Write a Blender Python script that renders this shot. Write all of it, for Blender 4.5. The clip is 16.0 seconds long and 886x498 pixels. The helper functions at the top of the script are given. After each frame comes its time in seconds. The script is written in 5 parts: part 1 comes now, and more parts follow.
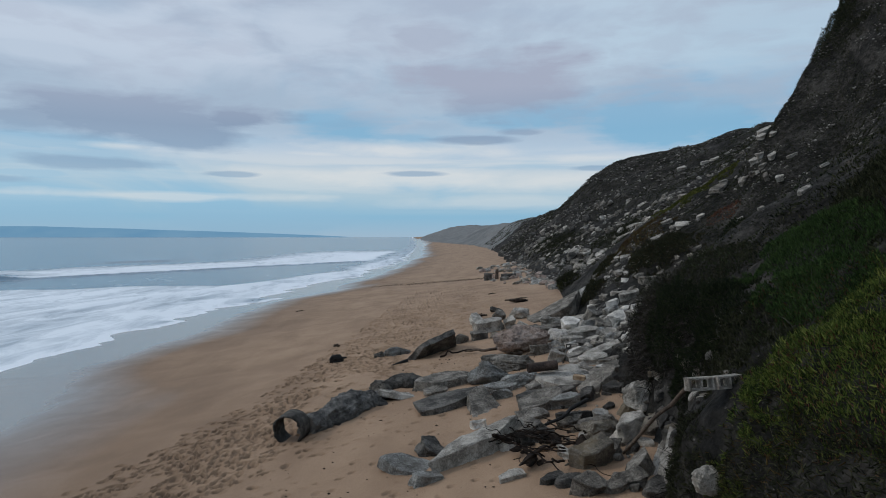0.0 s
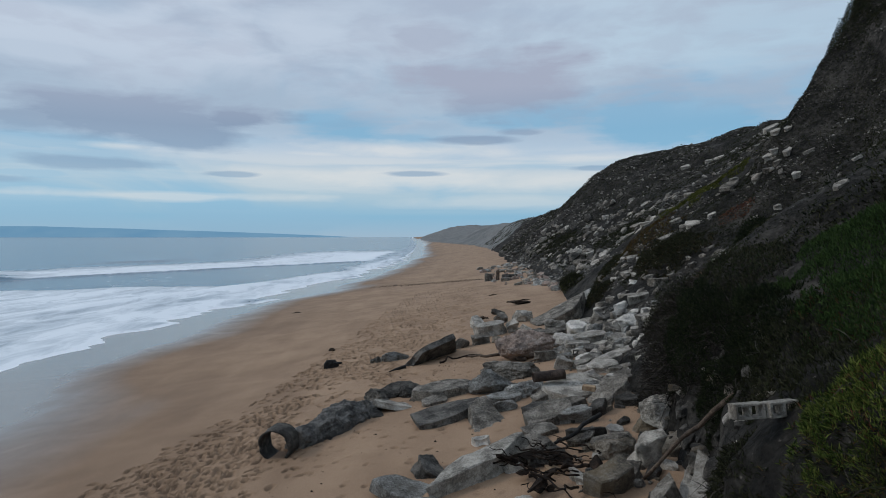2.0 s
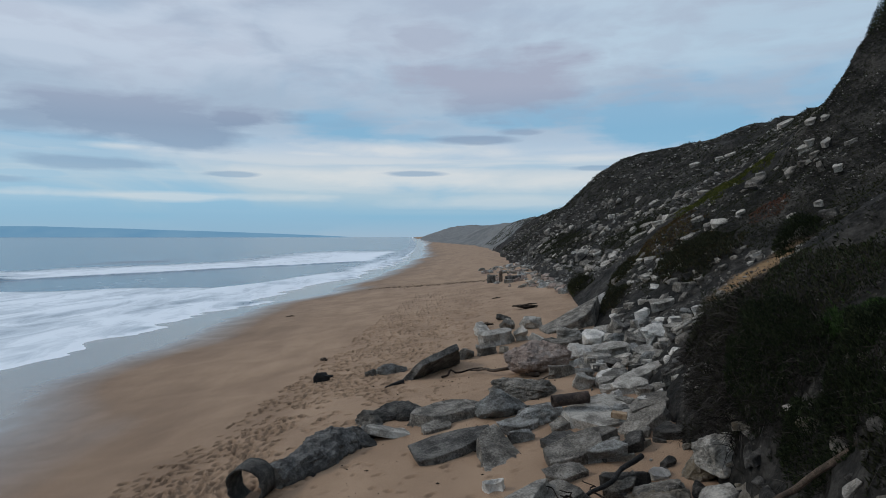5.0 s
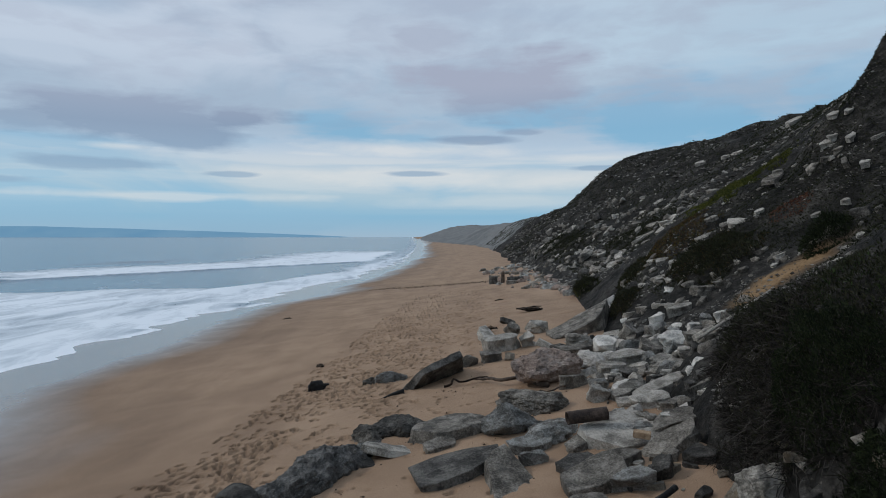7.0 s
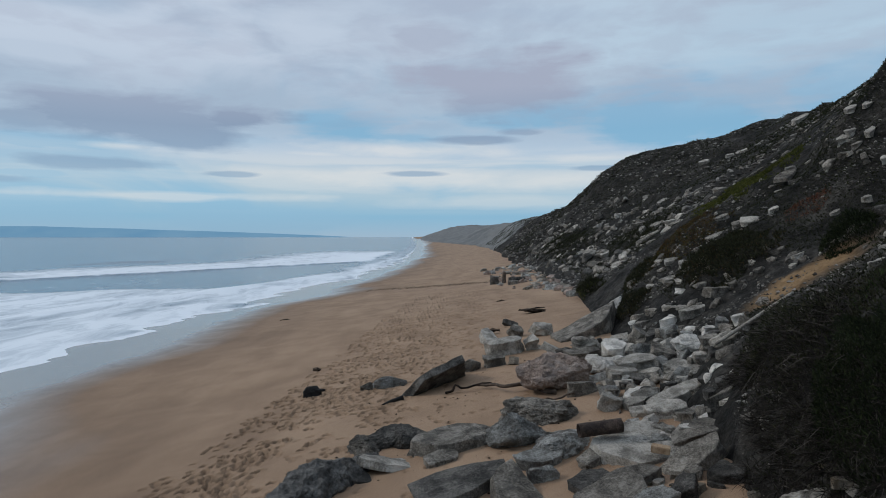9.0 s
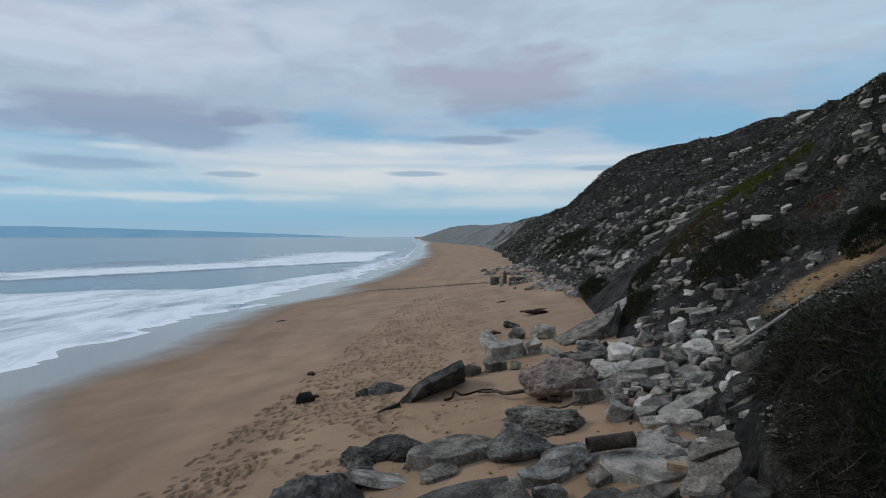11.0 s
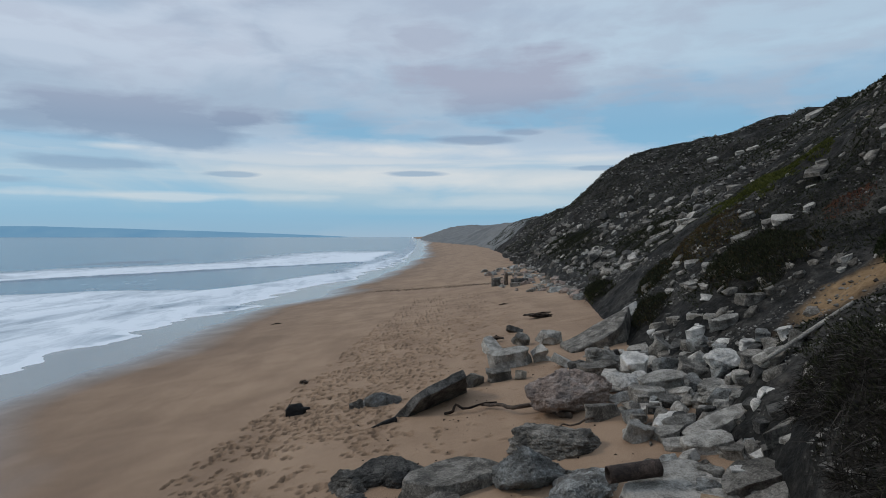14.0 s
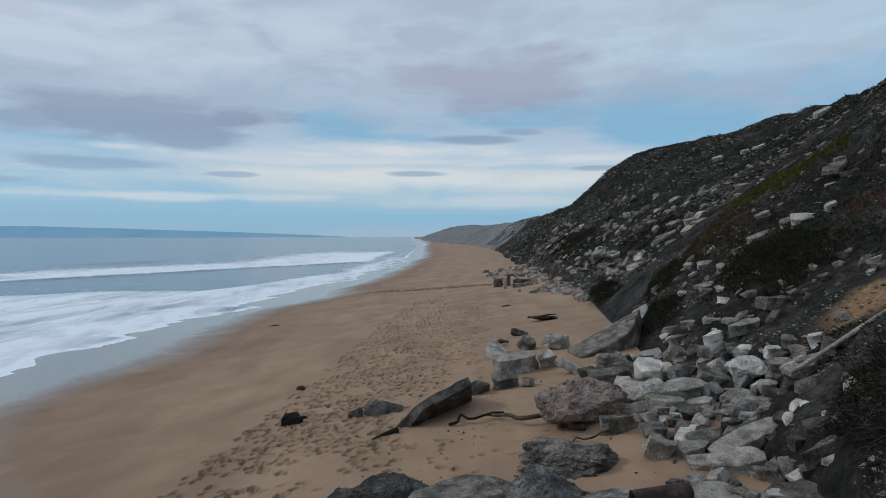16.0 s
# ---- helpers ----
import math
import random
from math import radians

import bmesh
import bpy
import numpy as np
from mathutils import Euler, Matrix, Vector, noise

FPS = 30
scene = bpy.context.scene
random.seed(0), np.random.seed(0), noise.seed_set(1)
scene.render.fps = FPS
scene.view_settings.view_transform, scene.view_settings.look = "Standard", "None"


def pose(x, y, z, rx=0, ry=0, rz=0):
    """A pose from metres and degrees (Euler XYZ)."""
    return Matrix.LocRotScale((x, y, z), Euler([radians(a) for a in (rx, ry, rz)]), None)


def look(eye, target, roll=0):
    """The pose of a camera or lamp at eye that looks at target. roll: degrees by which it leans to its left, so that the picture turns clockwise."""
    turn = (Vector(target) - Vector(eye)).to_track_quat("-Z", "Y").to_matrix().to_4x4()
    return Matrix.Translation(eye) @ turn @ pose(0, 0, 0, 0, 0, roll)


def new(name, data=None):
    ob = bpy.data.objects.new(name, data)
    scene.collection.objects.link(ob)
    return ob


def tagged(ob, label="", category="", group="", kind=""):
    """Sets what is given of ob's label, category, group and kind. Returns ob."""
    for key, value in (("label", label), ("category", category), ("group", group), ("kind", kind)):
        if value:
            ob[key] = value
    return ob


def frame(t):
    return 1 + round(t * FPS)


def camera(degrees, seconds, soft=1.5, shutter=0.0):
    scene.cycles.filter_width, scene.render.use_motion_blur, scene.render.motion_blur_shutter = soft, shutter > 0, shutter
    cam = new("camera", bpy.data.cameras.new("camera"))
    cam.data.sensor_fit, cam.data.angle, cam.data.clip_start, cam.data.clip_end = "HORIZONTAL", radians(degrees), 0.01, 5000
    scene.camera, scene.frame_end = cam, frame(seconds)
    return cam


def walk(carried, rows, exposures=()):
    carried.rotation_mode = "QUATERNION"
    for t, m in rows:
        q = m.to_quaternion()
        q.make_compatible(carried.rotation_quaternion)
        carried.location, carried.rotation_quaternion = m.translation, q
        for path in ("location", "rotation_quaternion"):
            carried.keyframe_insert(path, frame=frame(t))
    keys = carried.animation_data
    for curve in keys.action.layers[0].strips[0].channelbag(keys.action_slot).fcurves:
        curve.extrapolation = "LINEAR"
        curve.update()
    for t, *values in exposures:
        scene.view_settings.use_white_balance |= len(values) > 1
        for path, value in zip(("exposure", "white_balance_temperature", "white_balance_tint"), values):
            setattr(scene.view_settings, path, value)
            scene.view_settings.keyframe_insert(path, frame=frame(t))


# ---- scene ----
cam = camera(70, 16.0, soft=0.9)
PATH = [
    (0.0, look((0.000, 0.000, 6.200), (3.034, 99.933, 4.146))),
    (1.0, look((0.041, 0.648, 6.187), (3.075, 100.580, 4.133))),
    (2.0, look((0.063, 1.511, 6.185), (3.097, 101.444, 4.131))),
    (3.0, look((0.069, 2.588, 6.188), (3.103, 102.520, 4.134))),
    (4.0, look((0.071, 3.590, 6.168), (3.106, 103.523, 4.114))),
    (6.5, look((0.021, 5.786, 6.184), (3.055, 105.719, 4.130))),
    (7.0, look((0.006, 6.126, 6.185), (3.040, 106.059, 4.131))),
    (8.0, look((-0.007, 6.695, 6.161), (3.027, 106.628, 4.107))),
    (9.0, look((-0.006, 7.282, 6.146), (3.028, 107.214, 4.092))),
    (11.5, look((0.094, 8.655, 6.113), (3.128, 108.588, 4.060))),
    (12.5, look((0.115, 9.179, 6.116), (3.149, 109.112, 4.062))),
    (13.5, look((0.128, 9.770, 6.125), (3.162, 109.702, 4.071))),
    (14.5, look((0.098, 10.325, 6.145), (3.133, 110.258, 4.091))),
    (15.5, look((0.042, 10.896, 6.145), (3.077, 110.829, 4.092))),
    (16.0, look((0.024, 11.206, 6.138), (3.058, 111.138, 4.085))),
]
walk(cam, PATH)
# ---- world ----
# ---- sky and sun ----
world = bpy.data.worlds.new("overcast_evening")
scene.world = world
world.use_nodes = True


class Nodes:
    """Short hand for building node trees."""

    def __init__(self, tree):
        self.tree = tree
        tree.nodes.clear()

    def add(self, kind, ins=None, operation="", attribute_name=""):
        n = self.tree.nodes.new("ShaderNode" + kind)
        if operation:
            n.operation = operation
        if attribute_name:
            n.attribute_name = attribute_name
        for k, v in (ins or {}).items():
            self.put(n.inputs[k], v)
        return n

    def put(self, socket, v):
        if hasattr(v, "outputs"):
            self.tree.links.new(v.outputs[0], socket)
        elif hasattr(v, "is_output"):
            self.tree.links.new(v, socket)
        elif isinstance(v, tuple) and len(v) == 3 and socket.type == "RGBA":
            socket.default_value = (*v, 1)
        else:
            socket.default_value = v

    def math(self, op, a, b=0.0, c=0.0, clamp=False):
        n = self.add("Math", {0: a, 1: b, 2: c}, operation=op)
        n.use_clamp = clamp
        return n

    def mix(self, f, a, b, blend="MIX"):
        n = self.add("Mix")
        n.data_type, n.blend_type = "RGBA", blend
        self.put(n.inputs[0], f), self.put(n.inputs[6], a), self.put(n.inputs[7], b)
        return n.outputs[2]

    def ramp(self, f, stops, smooth=False):
        n = self.add("ValToRGB", {0: f})
        r = n.color_ramp
        r.interpolation = "EASE" if smooth else "LINEAR"
        while len(r.elements) < len(stops):
            r.elements.new(0.5)
        for e, (p, c) in zip(r.elements, stops):
            e.position = p
            e.color = (c, c, c, 1) if not isinstance(c, tuple) else (*c, 1)
        return n.outputs[0]

    def noise(self, vec, scale, detail=4.0, rough=0.55, distortion=0.0):
        return self.add("TexNoise", {"Vector": vec, "Scale": scale, "Detail": detail, "Roughness": rough, "Distortion": distortion}).outputs[0]


def sky_nodes():
    n = Nodes(world.node_tree)
    way = n.add("TexCoord").outputs["Generated"]
    xyz = n.add("SeparateXYZ", {0: way})
    az = n.math("ARCTAN2", xyz.outputs[0], xyz.outputs[1])
    el = n.math("ARCSINE", xyz.outputs[2])
    high = n.math("MAXIMUM", el, 0.0)
    # streaks: long in azimuth, short in height
    flat = n.add("CombineXYZ", {0: az, 1: n.math("MULTIPLY", el, 3.2), 2: 0.0})
    broad = n.noise(flat, 2.6, 5.0, 0.55, 0.6)
    fine = n.noise(flat, 7.0, 6.0, 0.56, 0.25)
    wisps = n.noise(n.add("CombineXYZ", {0: az, 1: n.math("MULTIPLY", el, 16.0), 2: 3.0}), 2.6, 4.0, 0.52, 0.3)
    grey = n.ramp(high, [(0.0, (0.30, 0.43, 0.55)), (0.03, (0.22, 0.42, 0.58)), (0.06, (0.36, 0.50, 0.60)), (0.095, (0.46, 0.55, 0.62)),
                         (0.13, (0.40, 0.51, 0.63)), (0.2, (0.335, 0.43, 0.545)), (0.34, (0.385, 0.46, 0.57)), (1.0, (0.42, 0.48, 0.59))])
    blue = n.ramp(high, [(0.0, (0.24, 0.40, 0.54)), (0.06, (0.24, 0.45, 0.62)), (0.16, (0.205, 0.40, 0.575)), (0.3, (0.30, 0.42, 0.57)), (1.0, (0.34, 0.42, 0.56))])

    def blob(a, e, ra, re, soft=1.0):
        """A soft oval patch of the sky round azimuth a and elevation e."""
        u = n.math("DIVIDE", n.math("SUBTRACT", az, a), ra)
        v = n.math("DIVIDE", n.math("SUBTRACT", el, e), re)
        r = n.math("SQRT", n.math("ADD", n.math("MULTIPLY", u, u), n.math("MULTIPLY", v, v)))
        r = n.math("ADD", r, n.math("MULTIPLY", n.math("ADD", n.math("SUBTRACT", fine, 0.5), n.math("MULTIPLY", n.math("SUBTRACT", wisps, 0.5), 0.5)), 2.0))
        return n.math("MULTIPLY", n.math("SUBTRACT", 1.0, r), 1.0 / soft, clamp=True)

    def gather(layer, patches, soft):
        """Lays patches (azimuth, elevation, half width, half height, weight) over a layer."""
        for a, e, ra, re, k in patches:
            layer = n.math("MAXIMUM", layer, n.math("MULTIPLY", blob(a, e, ra, re, soft), k))
        return layer

    # clear gaps between the clouds
    clear = n.math("MULTIPLY", n.ramp(broad, [(0.46, 0.0), (0.62, 1.0)], True), n.ramp(high, [(0.05, 0.9), (0.12, 0.5), (0.2, 0.25), (0.5, 0.1)]))
    clear = gather(clear, ((0.20, 0.185, 0.20, 0.03, 0.9), (0.40, 0.185, 0.26, 0.065, 1.0), (0.62, 0.19, 0.22, 0.07, 0.9), (-0.13, 0.172, 0.13, 0.032, 0.95),
                           (-0.05, 0.152, 0.12, 0.014, 0.7), (-0.52, 0.128, 0.16, 0.016, 0.7), (-0.56, 0.084, 0.10, 0.01, 0.8), (0.33, 0.11, 0.2, 0.01, 0.5)), 0.6)
    col = n.mix(clear, grey, blue)
    # pale bluish veil, brightest high up
    lit = n.noise(n.add("CombineXYZ", {0: az, 1: n.math("MULTIPLY", el, 2.6), 2: 7.0}), 3.4, 6.0, 0.55, 0.3)
    veil = n.math("MULTIPLY", n.ramp(lit, [(0.40, 0.0), (0.60, 1.0)], True), n.ramp(high, [(0.17, 0.0), (0.26, 0.8)]))
    veil = gather(veil, ((0.50, 0.30, 0.24, 0.07, 0.6), (-0.16, 0.30, 0.20, 0.06, 0.75), (-0.50, 0.245, 0.2, 0.035, 0.6), (0.02, 0.205, 0.09, 0.02, 0.4)), 1.0)
    col = n.mix(veil, col, n.ramp(n.math("ADD", az, 0.5), [(0.3, (0.50, 0.575, 0.68)), (0.95, (0.42, 0.56, 0.68))]))
    # bright cream streaks low over the sea
    band = n.math("MULTIPLY", n.ramp(high, [(0.03, 0.0), (0.06, 0.8), (0.115, 1.0), (0.145, 0.0)], True), n.math("MULTIPLY", n.ramp(wisps, [(0.42, 0.0), (0.60, 0.7)], True), n.ramp(n.math("ADD", az, 0.6), [(0.1, 0.35), (0.5, 0.9)])))
    band = gather(band, ((-0.03, 0.133, 0.26, 0.016, 1.0), (-0.17, 0.126, 0.10, 0.010, 0.8), (-0.05, 0.090, 0.30, 0.020, 0.9), (0.22, 0.088, 0.16, 0.018, 0.85), (0.25, 0.118, 0.16, 0.012, 0.8),
                         (-0.44, 0.126, 0.06, 0.006, 0.8), (-0.41, 0.058, 0.26, 0.008, 0.8), (0.12, 0.052, 0.2, 0.012, 0.5)), 0.75)
    col = n.mix(n.math("MULTIPLY", band, 0.55), col, (0.72, 0.71, 0.69))
    # mauve and slate cloud bodies
    dark = n.math("MULTIPLY", n.ramp(fine, [(0.45, 0.0), (0.62, 1.0)], True), n.ramp(high, [(0.14, 0.0), (0.2, 0.28), (0.5, 0.2)]))
    dark = gather(dark, ((-0.42, 0.170, 0.24, 0.040, 0.85), (-0.28, 0.175, 0.10, 0.026, 0.95), (-0.35, 0.145, 0.13, 0.026, 0.85), (-0.55, 0.155, 0.12, 0.02, 0.7)), 0.5)
    dark = gather(dark, ((0.13, 0.235, 0.16, 0.055, 0.9), (0.10, 0.205, 0.10, 0.022, 0.7), (0.0, 0.30, 0.10, 0.035, 0.6), (0.22, 0.262, 0.06, 0.03, 0.4), (0.09, 0.150, 0.09, 0.009, 0.75), (0.16, 0.160, 0.05, 0.007, 0.6),
                         (-0.014, 0.097, 0.050, 0.005, 0.75), (-0.297, 0.092, 0.045, 0.005, 0.7), (0.265, 0.104, 0.05, 0.005, 0.7), (-0.48, 0.100, 0.11, 0.011, 0.75), (-0.60, 0.075, 0.06, 0.006, 0.7)), 0.5)
    col = n.mix(dark, col, n.ramp(high, [(0.08, (0.24, 0.37, 0.51)), (0.16, (0.215, 0.29, 0.41)), (0.23, (0.33, 0.365, 0.47))]))
    clearsky = n.add("TexSky")
    clearsky.sky_type, clearsky.sun_disc = "NISHITA", False
    clearsky.sun_elevation, clearsky.sun_rotation = radians(32), radians(-75)
    under = n.add("Background", {"Color": clearsky, "Strength": 0.05})
    cloud = n.add("Background", {"Color": col, "Strength": 1.15})
    both = n.add("MixShader", {0: 0.94, 1: under, 2: cloud})
    n.add("OutputWorld", {"Surface": both})


sky_nodes()
sun = new("sun", bpy.data.lights.new("sun", "SUN"))
sun.data.energy, sun.data.angle, sun.data.color = 1.0, radians(10), (1.0, 0.94, 0.86)
sun.matrix_world = look((-75, 40, 48), (0, 20, 0))


# ---- lie of the land ----
SEA = -2.9
STATIONS = []


def station(y, *xz):
    """One cross-section of the bluff at y: seven (x, z) points from its foot to the land behind its edge."""
    STATIONS.append((y, xz[0::2], xz[1::2]))


station(-40, 3.0, 0.6, 3.5, 3.0, 4.6, 4.6, 10, 8.5, 20, 16, 28, 21, 70, 25)
station(4, 4.1, 0.7, 4.5, 3.0, 5.0, 4.4, 9.0, 7.4, 18, 13.5, 26, 20, 70, 25)
station(9.5, 3.8, 0.7, 4.05, 3.0, 5.1, 4.0, 9.0, 7.4, 18, 13.5, 26, 20, 70, 25)
station(13, 5.0, 0.8, 5.7, 3.0, 6.3, 4.9, 9.0, 6.9, 17, 12, 25, 19, 70, 25)
station(17, 5.7, 0.9, 6.1, 3.0, 6.8, 4.7, 9.0, 6.5, 16, 11, 25, 19, 70, 25)
station(20, 6.3, 1.0, 6.7, 2.6, 7.4, 4.3, 9.6, 6.0, 16, 10.5, 25, 18.5, 70, 25)
station(23.5, 6.9, 1.1, 7.9, 2.2, 9.2, 3.5, 12, 5.4, 17, 9.3, 25, 18, 70, 25)
station(30, 7.8, 1.2, 10.0, 3.0, 12, 4.3, 14.5, 6.0, 20, 10.2, 23.4, 18.6, 70, 25)
station(34.5, 8.6, 1.3, 10.8, 3.6, 14.5, 6.4, 17.5, 8.7, 20.3, 14.0, 23.6, 20.2, 70, 26)
station(40, 9.4, 1.4, 11.5, 3.6, 14.5, 6.4, 19.8, 10.2, 23, 13.2, 29, 18.0, 70, 25)
station(53, 11.6, 1.5, 14, 3.6, 18, 6.6, 24, 10.5, 29, 14.0, 35, 18.6, 70, 25)
station(67, 13.6, 1.6, 18, 3.6, 24, 7.6, 30, 11.6, 36, 16, 42, 20.0, 70, 24)
station(87, 15.4, 1.7, 22, 5.0, 28, 9.0, 35, 13.6, 41, 17.6, 48, 21.4, 80, 23.2)
station(97, 15.4, 1.7, 22, 6.0, 28, 10.0, 35, 14.7, 41, 18.6, 48.4, 22.8, 80, 23.6)
station(99, 15.4, 1.7, 22, 6.0, 28, 10.0, 35, 14.7, 41, 18.4, 48.4, 21.8, 80, 22.6)
station(117, 16.0, 1.7, 21, 6.0, 26, 10.8, 30, 15, 33, 18.0, 36, 20.3, 70, 21.6)
station(150, 18.5, 1.7, 22, 5.0, 26, 8.0, 29, 10.4, 31, 12, 34, 13.4, 70, 16)
station(190, 22, 1.7, 25, 4.0, 28, 6.6, 31, 9.2, 33, 10.6, 36, 12, 70, 15)
station(260, 26, 1.7, 29, 4.0, 32, 6.8, 35, 9.6, 38, 11.5, 42, 13, 80, 17)
station(330, 26, 1.7, 30, 3.6, 34, 6.5, 38, 9.5, 42, 11.5, 48, 13, 90, 16)
station(430, 16, 1.6, 26, 3.6, 33, 6.8, 40, 10, 46, 12.4, 55, 14, 100, 16)
station(560, 3, 1.2, 18, 4.0, 30, 7.5, 42, 11, 52, 13.5, 66, 15, 110, 17)
station(900, -8, 0.5, 8, 5.0, 22, 12, 40, 18.5, 64, 22, 90, 20.5, 150, 21)

SY = np.array([s[0] for s in STATIONS], float)
SX = np.array([s[1] for s in STATIONS], float)
SZ = np.array([s[2] for s in STATIONS], float)
SHORE_Y = np.array([-60.0, 30, 41, 68, 90, 101, 130, 156, 230, 330, 470, 800, 1200, 5000])
SHORE_X = np.array([-26.5, -26.5, -27.5, -28.0, -24.5, -22.0, -18.5, -15.0, -9.5, -7.0, -6.0, -10.0, -20.0, -90.0])


def hashed(ix, iy, seed):
    n = (ix.astype(np.int64) * 374761393 + iy.astype(np.int64) * 668265263 + seed * 974711) & 0x7FFFFFFF
    n = ((n ^ (n >> 13)) * 1274126177) & 0x7FFFFFFF
    return ((n ^ (n >> 16)) & 0xFFFF) / 65535.0


def vnoise(x, y, seed=0):
    """Smooth value noise, -1 to 1."""
    ix, iy = np.floor(x), np.floor(y)
    fx, fy = x - ix, y - iy
    fx, fy = fx * fx * (3 - 2 * fx), fy * fy * (3 - 2 * fy)
    a, b = hashed(ix, iy, seed), hashed(ix + 1, iy, seed)
    c, d = hashed(ix, iy + 1, seed), hashed(ix + 1, iy + 1, seed)
    return ((a + (b - a) * fx) * (1 - fy) + (c + (d - c) * fx) * fy) * 2 - 1


def fbm(x, y, seed=0, octaves=4):
    total, amp = 0, 1.0
    for k in range(octaves):
        total = total + amp * vnoise(x * 2 ** k, y * 2 ** k, seed + k)
        amp *= 0.5
    return total / 1.9


def profile(y):
    """The bluff's cross-section at the heights y: arrays of x and z, seven columns."""
    y = np.atleast_1d(np.asarray(y, float))
    xs = np.stack([np.interp(y, SY, SX[:, k]) for k in range(7)], -1)
    zs = np.stack([np.interp(y, SY, SZ[:, k]) for k in range(7)], -1)
    return xs, zs


def sand_z(x, y):
    x, y = np.asarray(x, float), np.asarray(y, float)
    shore = np.interp(y, SHORE_Y, SHORE_X)
    toe = np.interp(y, SY, SX[:, 0])
    k = (x - shore) / (toe - shore)
    z = SEA + np.where(k < 0, np.maximum(k * 3.5, -6), 0.05 * k + 4.25 * np.clip(k, 0, 1.0) ** 1.26)
    return z + 0.05 * vnoise(x / 5, y / 9, 3) * np.clip(k * 3, 0, 1)


def bluff_z(x, y):
    """Height of the bluff's face over a place; low where there is none."""
    x, y = np.broadcast_arrays(np.asarray(x, float), np.asarray(y, float))
    out = np.empty(x.shape)
    for i in np.ndindex(x.shape):
        xs, zs = profile(y[i])
        out[i] = np.interp(x[i], xs[0], zs[0]) if x[i] > xs[0, 0] else -9
    return out


def land_z(x, y):
    return max(float(sand_z(x, y)), float(bluff_z(x, y)))


# ---- materials ----
def surface(name, build, rough=0.9, spec=0.3, bump=0.0, bump_scale=20.0, metal=0.0, coat=None):
    """A material: build(nodes, coords) gives the colour, and optionally a height and a roughness."""
    m = bpy.data.materials.new(name)
    m.use_nodes = True
    n = Nodes(m.node_tree)
    co = n.add("TexCoord").outputs["Object"]
    got = build(n, co)
    col, height, rgh = got if isinstance(got, tuple) else (got, None, None)
    b = n.add("BsdfPrincipled", {"Base Color": col, "Roughness": rgh if rgh is not None else rough, "Metallic": metal, "Specular IOR Level": spec, "Coat Weight": coat(n) if coat else 0.0, "Coat Roughness": 0.14})
    if bump:
        h = height if height is not None else n.noise(co, bump_scale, 6.0, 0.65)
        n.put(b.inputs["Normal"], n.add("Bump", {"Height": h, "Strength": 0.9, "Distance": bump}))
    n.add("OutputMaterial", {"Surface": b})
    return m


def mottled(name, dark, mid, light, scale=3.0, rough=0.9, bump=0.03, stain=None, spread=0.5, spec=0.3, metal=0.0):
    """Grain and larger stains in three tones; every object a little lighter or darker than the next."""
    def build(n, co):
        own = n.add("ObjectInfo").outputs["Random"]
        at = n.add("VectorMath", {0: co, 1: n.add("CombineXYZ", {0: n.math("MULTIPLY", own, 37.0), 1: 0.0, 2: 0.0})}, operation="ADD")
        big = n.noise(at, scale, 6.0, 0.62, 0.4)
        grain = n.noise(at, scale * 9, 7.0, 0.78)
        f = n.math("ADD", n.math("MULTIPLY", big, 0.5), n.math("MULTIPLY", grain, 0.5))
        col = n.ramp(f, [(0.41, dark), (0.5, mid), (0.585, light)])
        if stain:
            col = n.mix(n.ramp(n.noise(at, scale * 0.7, 4.0, 0.6), [(0.53, 0.0), (0.64, 0.6)]), col, stain)
        gain = n.math("ADD", 1.0 - spread / 2, n.math("MULTIPLY", own, spread))
        col = n.mix(1.0, col, n.add("CombineColor", {0: gain, 1: gain, 2: gain}), "MULTIPLY")
        return col, n.math("ADD", n.math("MULTIPLY", big, 1.2), n.math("MULTIPLY", grain, 1.4)), None
    return surface(name, build, rough, spec, bump * 1.8, metal=metal)


def leafy(name, tones, rough=0.6):
    """Leaves: each blade its own tone out of a range, patches of one tone over a metre or so."""
    def build(n, co):
        isl = n.add("NewGeometry").outputs["Random Per Island"]
        f = n.math("ADD", n.math("MULTIPLY", isl, 0.55), n.math("MULTIPLY", n.noise(co, 1.1, 3.0), 0.45))
        k = len(tones) - 1
        return n.ramp(f, [(0.22 + 0.56 * i / k, c) for i, c in enumerate(tones)])
    return surface(name, build, max(rough, 0.75), 0.08)


